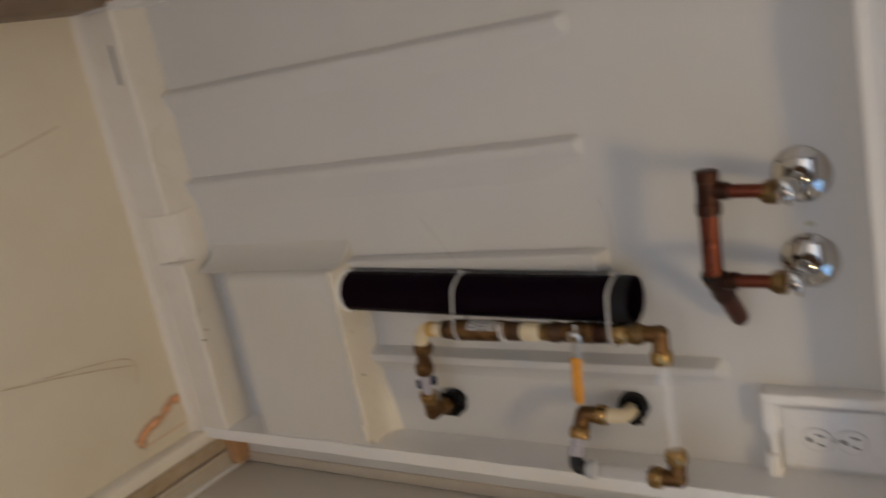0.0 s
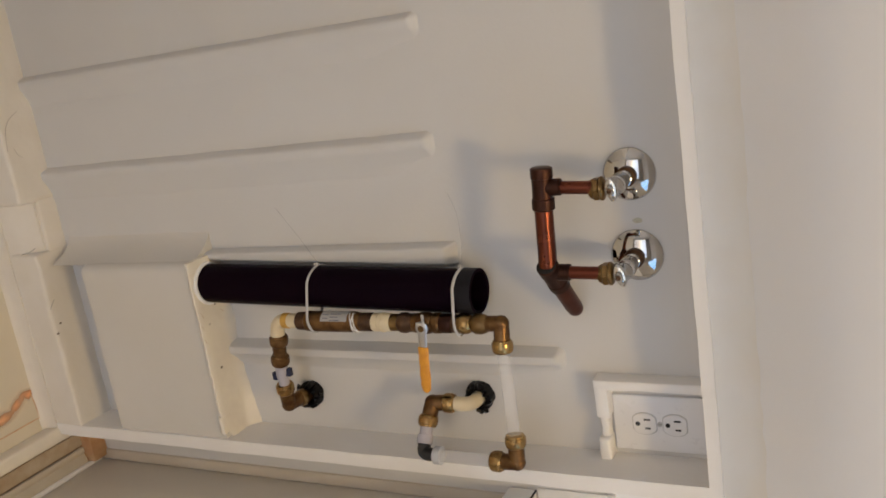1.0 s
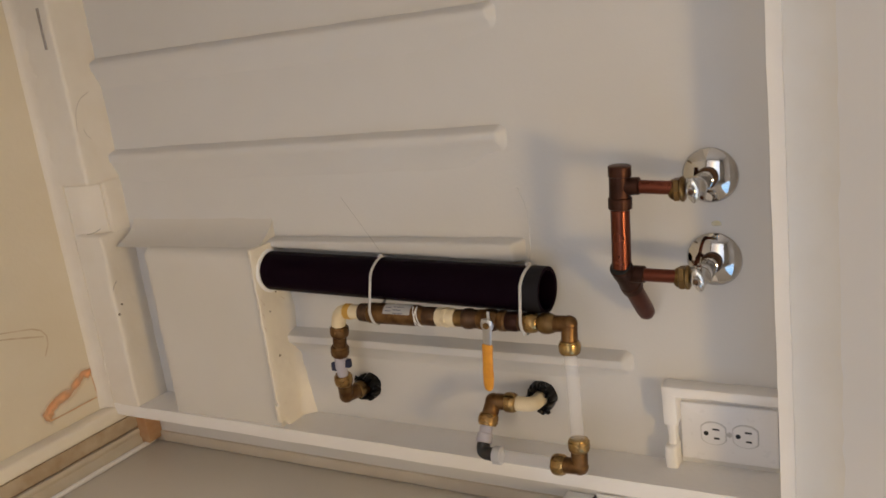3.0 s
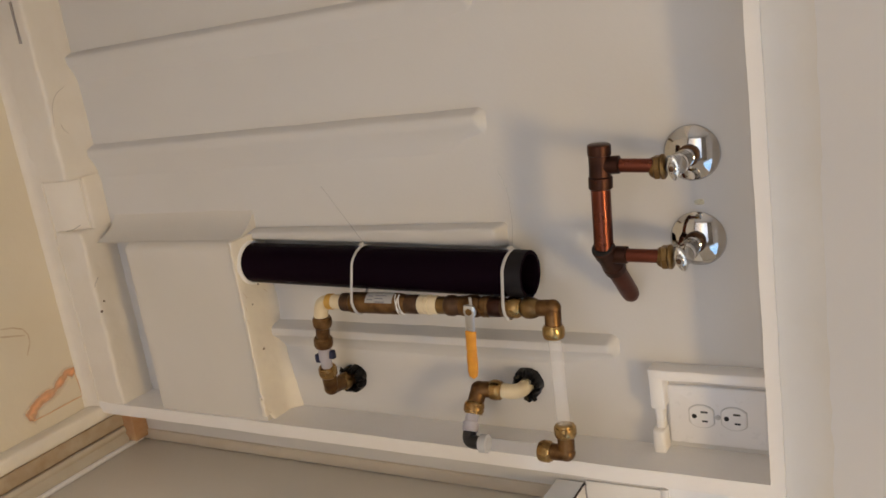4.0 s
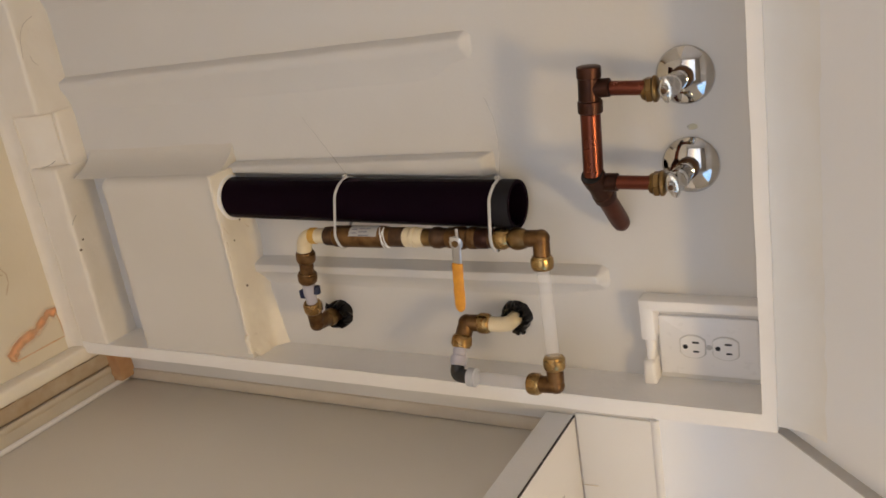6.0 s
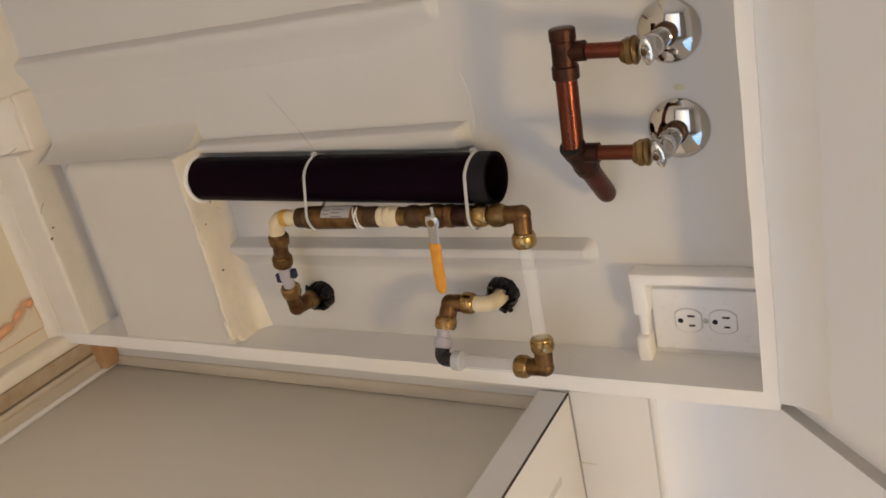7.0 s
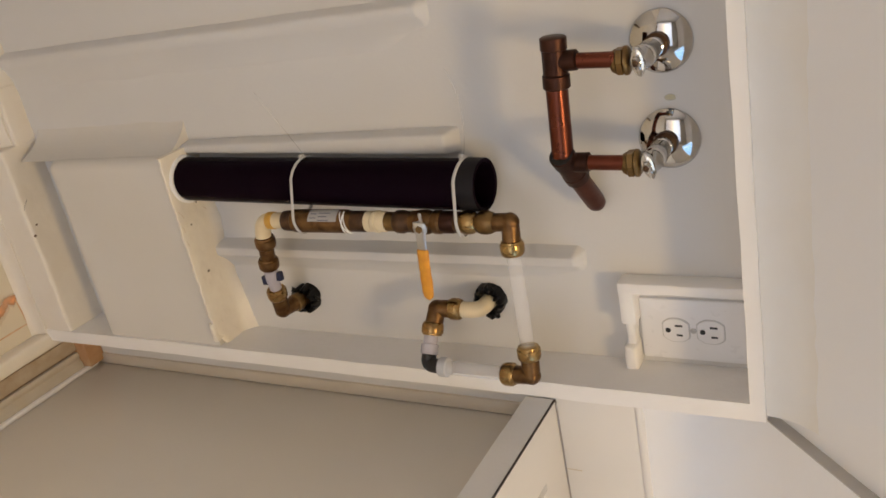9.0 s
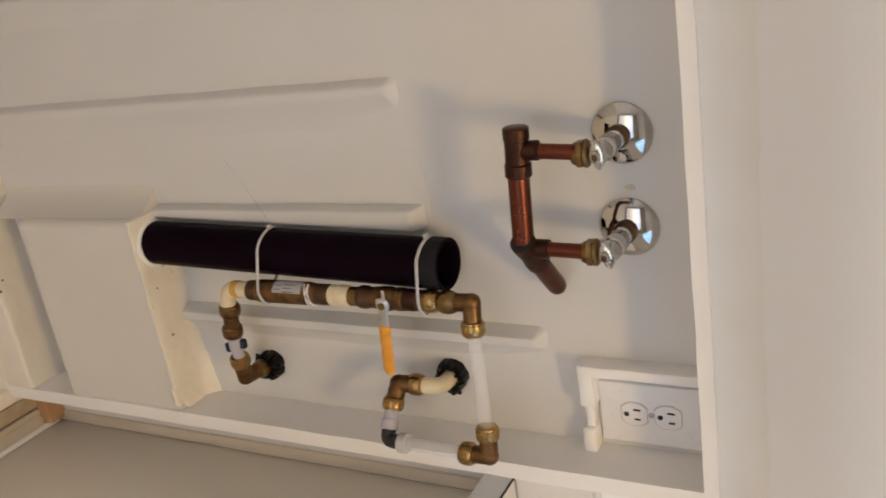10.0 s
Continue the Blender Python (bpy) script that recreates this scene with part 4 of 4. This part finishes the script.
def shutoff(x, z, lean):
    v = thing("shutoff_valve", (x, 0, z), "chrome shut-off valve with a domed wall plate", "valve", group="shut-off valves")
    part("escutcheon", turned((x, 0, z), (0, -1, 0), DOME, 48), CHROME, v, "polished chrome dome")
    part("valve_body", turned((x, -0.012, z), (0, -1, 0), [(0, 0.0082), (0.014, 0.0082), (0.0148, 0.0098), (0.0185, 0.0098), (0.0193, 0.0086), (0.024, 0.0086), (0.025, 0.0106), (0.038, 0.0112), (0.050, 0.0112), (0.0515, 0.0098), (0.055, 0.0098), (0.0565, 0.0108), (0.060, 0.0092), (0.067, 0.0075), (0.071, 0.0070)], 28), CHROME, v)
    part("outlet_port", turned((x, -0.0585, z - 0.006), (0, -0.55, -1), [(0, 0.0090), (0.012, 0.0090)], 24), CHROME, v)
    part("compression_nut", turned_nut((x, -0.0720, z - 0.009), (0, -0.12, -1), 0.0138, 0.018), OLD_BRASS, v, "tarnished brass nut")
    part("packing_nut", turned((x, -0.0128, z), (0, -1, 0), [(0, 0.0112), (0.001, 0.0122), (0.007, 0.0118), (0.009, 0.0095)], 24), DARK_BRASS, v, "stained nut at the dome")
    oval = turned((x, -0.0765, z), (0, -1, 0), [(0, 0.0072), (0.0010, 0.0100), (0.0052, 0.0104), (0.0066, 0.0092), (0.0070, 0.0060), (0.0082, 0.0056), (0.0120, 0.0054), (0.0132, 0.0040)], 32)
    for q in oval.verts:
        dx, dz = q.co.x - x, q.co.z - z
        wide = 1.30 if q.co.y > -0.0835 else 1.0
        q.co.x, q.co.z = x + wide * dx * math.cos(lean) - 0.60 * dz * math.sin(lean), z + wide * dx * math.sin(lean) + 0.60 * dz * math.cos(lean)
    part("handle", oval, CHROME, v, "oval chrome handle")
    part("handle_screw", turned((x, -0.0892, z), (0, -1, 0), [(0, 0.0028), (0.001, 0.0028), (0.0014, 0.002)], 14), DARK_BRASS, v)
    return v


shutoff(-0.294, 1.057, 0.1)
shutoff(-0.1955, 1.057, 0.25)

CY, CZ = -0.080, 0.9775
loop = thing("copper_loop", (-0.25, CY, CZ), "soldered copper pipe loop joining the two valves, one end capped", "pipework")


def collar(a, d, n, r):
    return turned(a, d, [(0, r - 0.0016), (0.0012, r), (n - 0.0012, r), (n, r - 0.0016)], 28)


part("tee", join(collar((-0.3235, CY, CZ + 0.002), (1, 0, -0.06), 0.013, 0.0128), turned((-0.311, CY, CZ + 0.0012), (1, 0, -0.06), [(0, 0.0118), (0.024, 0.0118)]),
                 collar((-0.2885, CY, CZ), (1, 0, -0.06), 0.014, 0.0132), collar((-0.300, CY, CZ + 0.006), (0, 0.04, 1), 0.017, 0.0098)), OLD_COPPER, loop, "dark tarnished tee fitting")
part("cross_pipe", rod((-0.276, CY, CZ - 0.001), (-0.207, CY - 0.002, CZ - 0.0035), 0.0108), COPPER, loop, "bright copper pipe")
part("branch_pipe", rod((-0.2995, CY + 0.001, CZ + 0.012), (-0.2965, CY + 0.003, 1.036), 0.0075), COPPER, loop)
S0, S1 = Vector((-0.203, CY, CZ - 0.003)), Vector((-0.127, -0.014, 0.979))
sd = (S1 - S0).normalized()
part("tee", join(collar(S0 - sd * 0.010, sd, 0.014, 0.0130), turned(S0, sd, [(0, 0.0120), (0.030, 0.0120)]), collar(S0 + sd * 0.024, sd, 0.012, 0.0128),
                 collar((-0.199, CY + 0.004, CZ + 0.002), (0.02, 0, 1), 0.019, 0.0098)), OLD_COPPER, loop, "dark tarnished tee fitting")
part("socket_mouth", turned(S0 - sd * 0.0103, sd, [(0, 0.0117), (0.0006, 0.0117)], 28), SLOT, loop, "dark open mouth of the tee", smooth=False)
part("capped_stub", turned(S0 + sd * 0.030, sd, [(0, 0.0106), (0.056, 0.0106), (0.063, 0.0098), (0.0675, 0.0075), (0.0695, 0.0035)], 28), RUSSET, loop, "brown capped copper stub")
part("branch_pipe", rod((-0.199, CY + 0.003, CZ + 0.012), (-0.197, CY + 0.004, 1.036), 0.0075), COPPER, loop)

# ---------------------------------------------------------------- marks and specks
mark = thing("marker_drawing", (0.03, -0.12, 0.001), "orange marker outline drawn on the painted floor", "floor mark")
SMEAR_LINE = [(0.008, -0.084), (0.005, -0.095), (0.012, -0.106), (0.024, -0.122), (0.027, -0.137), (0.030, -0.152), (0.037, -0.168), (0.047, -0.176)]
part("smear", smudge(SMEAR_LINE, 0.0004, 0.0225), ORANGE, mark, "smudged orange patch", smooth=False)
part("outline_stroke", outline([(0.008, -0.081), (0.030, -0.078), (0.055, -0.077), (0.055, -0.100), (0.056, -0.140), (0.056, -0.173), (0.045, -0.178)], 0.0010, 0.0014), STAIN_ORANGE, mark, smooth=False)
solid("floor_scribble", outline([(-0.130, -0.300), (-0.118, -0.230), (-0.110, -0.190), (-0.104, -0.165), (-0.096, -0.150), (-0.084, -0.143), (-0.070, -0.144), (-0.052, -0.154)], 0.0009, 0.0015), STAIN,
      "tan curved line drawn on the floor", "floor mark", smooth=False)
solid("floor_scribble", outline([(-0.141, -0.368), (-0.122, -0.282), (-0.102, -0.205), (-0.093, -0.175), (-0.085, -0.149)], 0.0012, 0.0014), STAIN, "tan straight line drawn on the floor", "floor mark", smooth=False)
solid("floor_scribble", outline([(-0.456, -0.320), (-0.469, -0.258), (-0.482, -0.204), (-0.495, -0.152)], 0.0009, 0.0018), STAIN, "tan straight line drawn on the floor", "floor mark", smooth=False)


def speck(x, y, z, r, mat=DIRT):
    bm = bmesh.new()
    bmesh.ops.create_icosphere(bm, subdivisions=1, radius=r)
    for v in bm.verts:
        v.co = Vector((v.co.x * 1.2 + x, v.co.y * 1.6 + y, v.co.z * 0.5 + z))
    return solid("dirt_speck", bm, mat, "small brown speck of dirt on the painted filler", "dirt", group="dirt specks")


speck(-0.113, -0.054, 0.0895, 0.0016)
speck(-0.098, -0.063, 0.0895, 0.0020)
speck(-0.043, -0.046, 0.412, 0.0016)
speck(-0.140, -0.030, 0.412, 0.0012)
speck(-0.115, -0.050, 0.412, 0.0011)
bm = bmesh.new()
bmesh.ops.create_circle(bm, cap_ends=True, segments=18, radius=0.0058)
for v in bm.verts:
    k = 1 + 0.35 * noise.noise(v.co * 150)
    v.co = Vector((-0.238 + v.co.x * 0.6 * k, -0.0012, 1.061 + v.co.y * k))
solid("wall_stain", bm, SMUDGE, "pale yellow smudge on the wall", "stain", smooth=False)
solid("sill_crack", block(-0.600, -0.537, -0.0705, -0.0665, 0.066, 0.0700, 0.0006), PENCIL, "dark crack along the front of the sill", "crack")
solid("counter_streak", block(0.2185, 0.2285, -0.165, -0.066, 0.8852, 0.8859, 0.0003), GREY_STREAK, "grey streak on the white countertop", "stain", smooth=False)
solid("backsplash_scratch", block(0.2421, 0.2428, -0.0050, -0.0040, 0.888, 0.908, 0.0002), STAIN, "short tan scratch on the backsplash", "scratch", smooth=False)
solid("sill_crack", swept([(-0.2371, -0.0670, 0.0593), (-0.2400, -0.0664, 0.0780), (-0.2455, -0.0610, 0.0880)], 0.0006, 0.004, 6), PENCIL, "fine dark crack in the sill filler", "crack")
solid("sill_crack", swept([(-0.1403, -0.0640, 0.0885), (-0.1460, -0.0620, 0.0890), (-0.1544, -0.0532, 0.0890)], 0.0005, 0.004, 6), PENCIL, "fine dark crack in the sill filler", "crack")
solid("sill_crack", swept([(-0.4640, -0.0290, 0.0910), (-0.4560, -0.0480, 0.0912), (-0.4380, -0.0600, 0.0908), (-0.4050, -0.0640, 0.0895)], 0.00045, 0.02, 6), HAIRLINE, "fine curved crack in the sill filler", "crack")
solid("sill_crack", swept([(-0.4080, -0.0520, 0.0912), (-0.3980, -0.0500, 0.0912), (-0.3920, -0.0420, 0.0912)], 0.00045, 0.006, 6), HAIRLINE, "short fine crack in the sill filler", "crack")
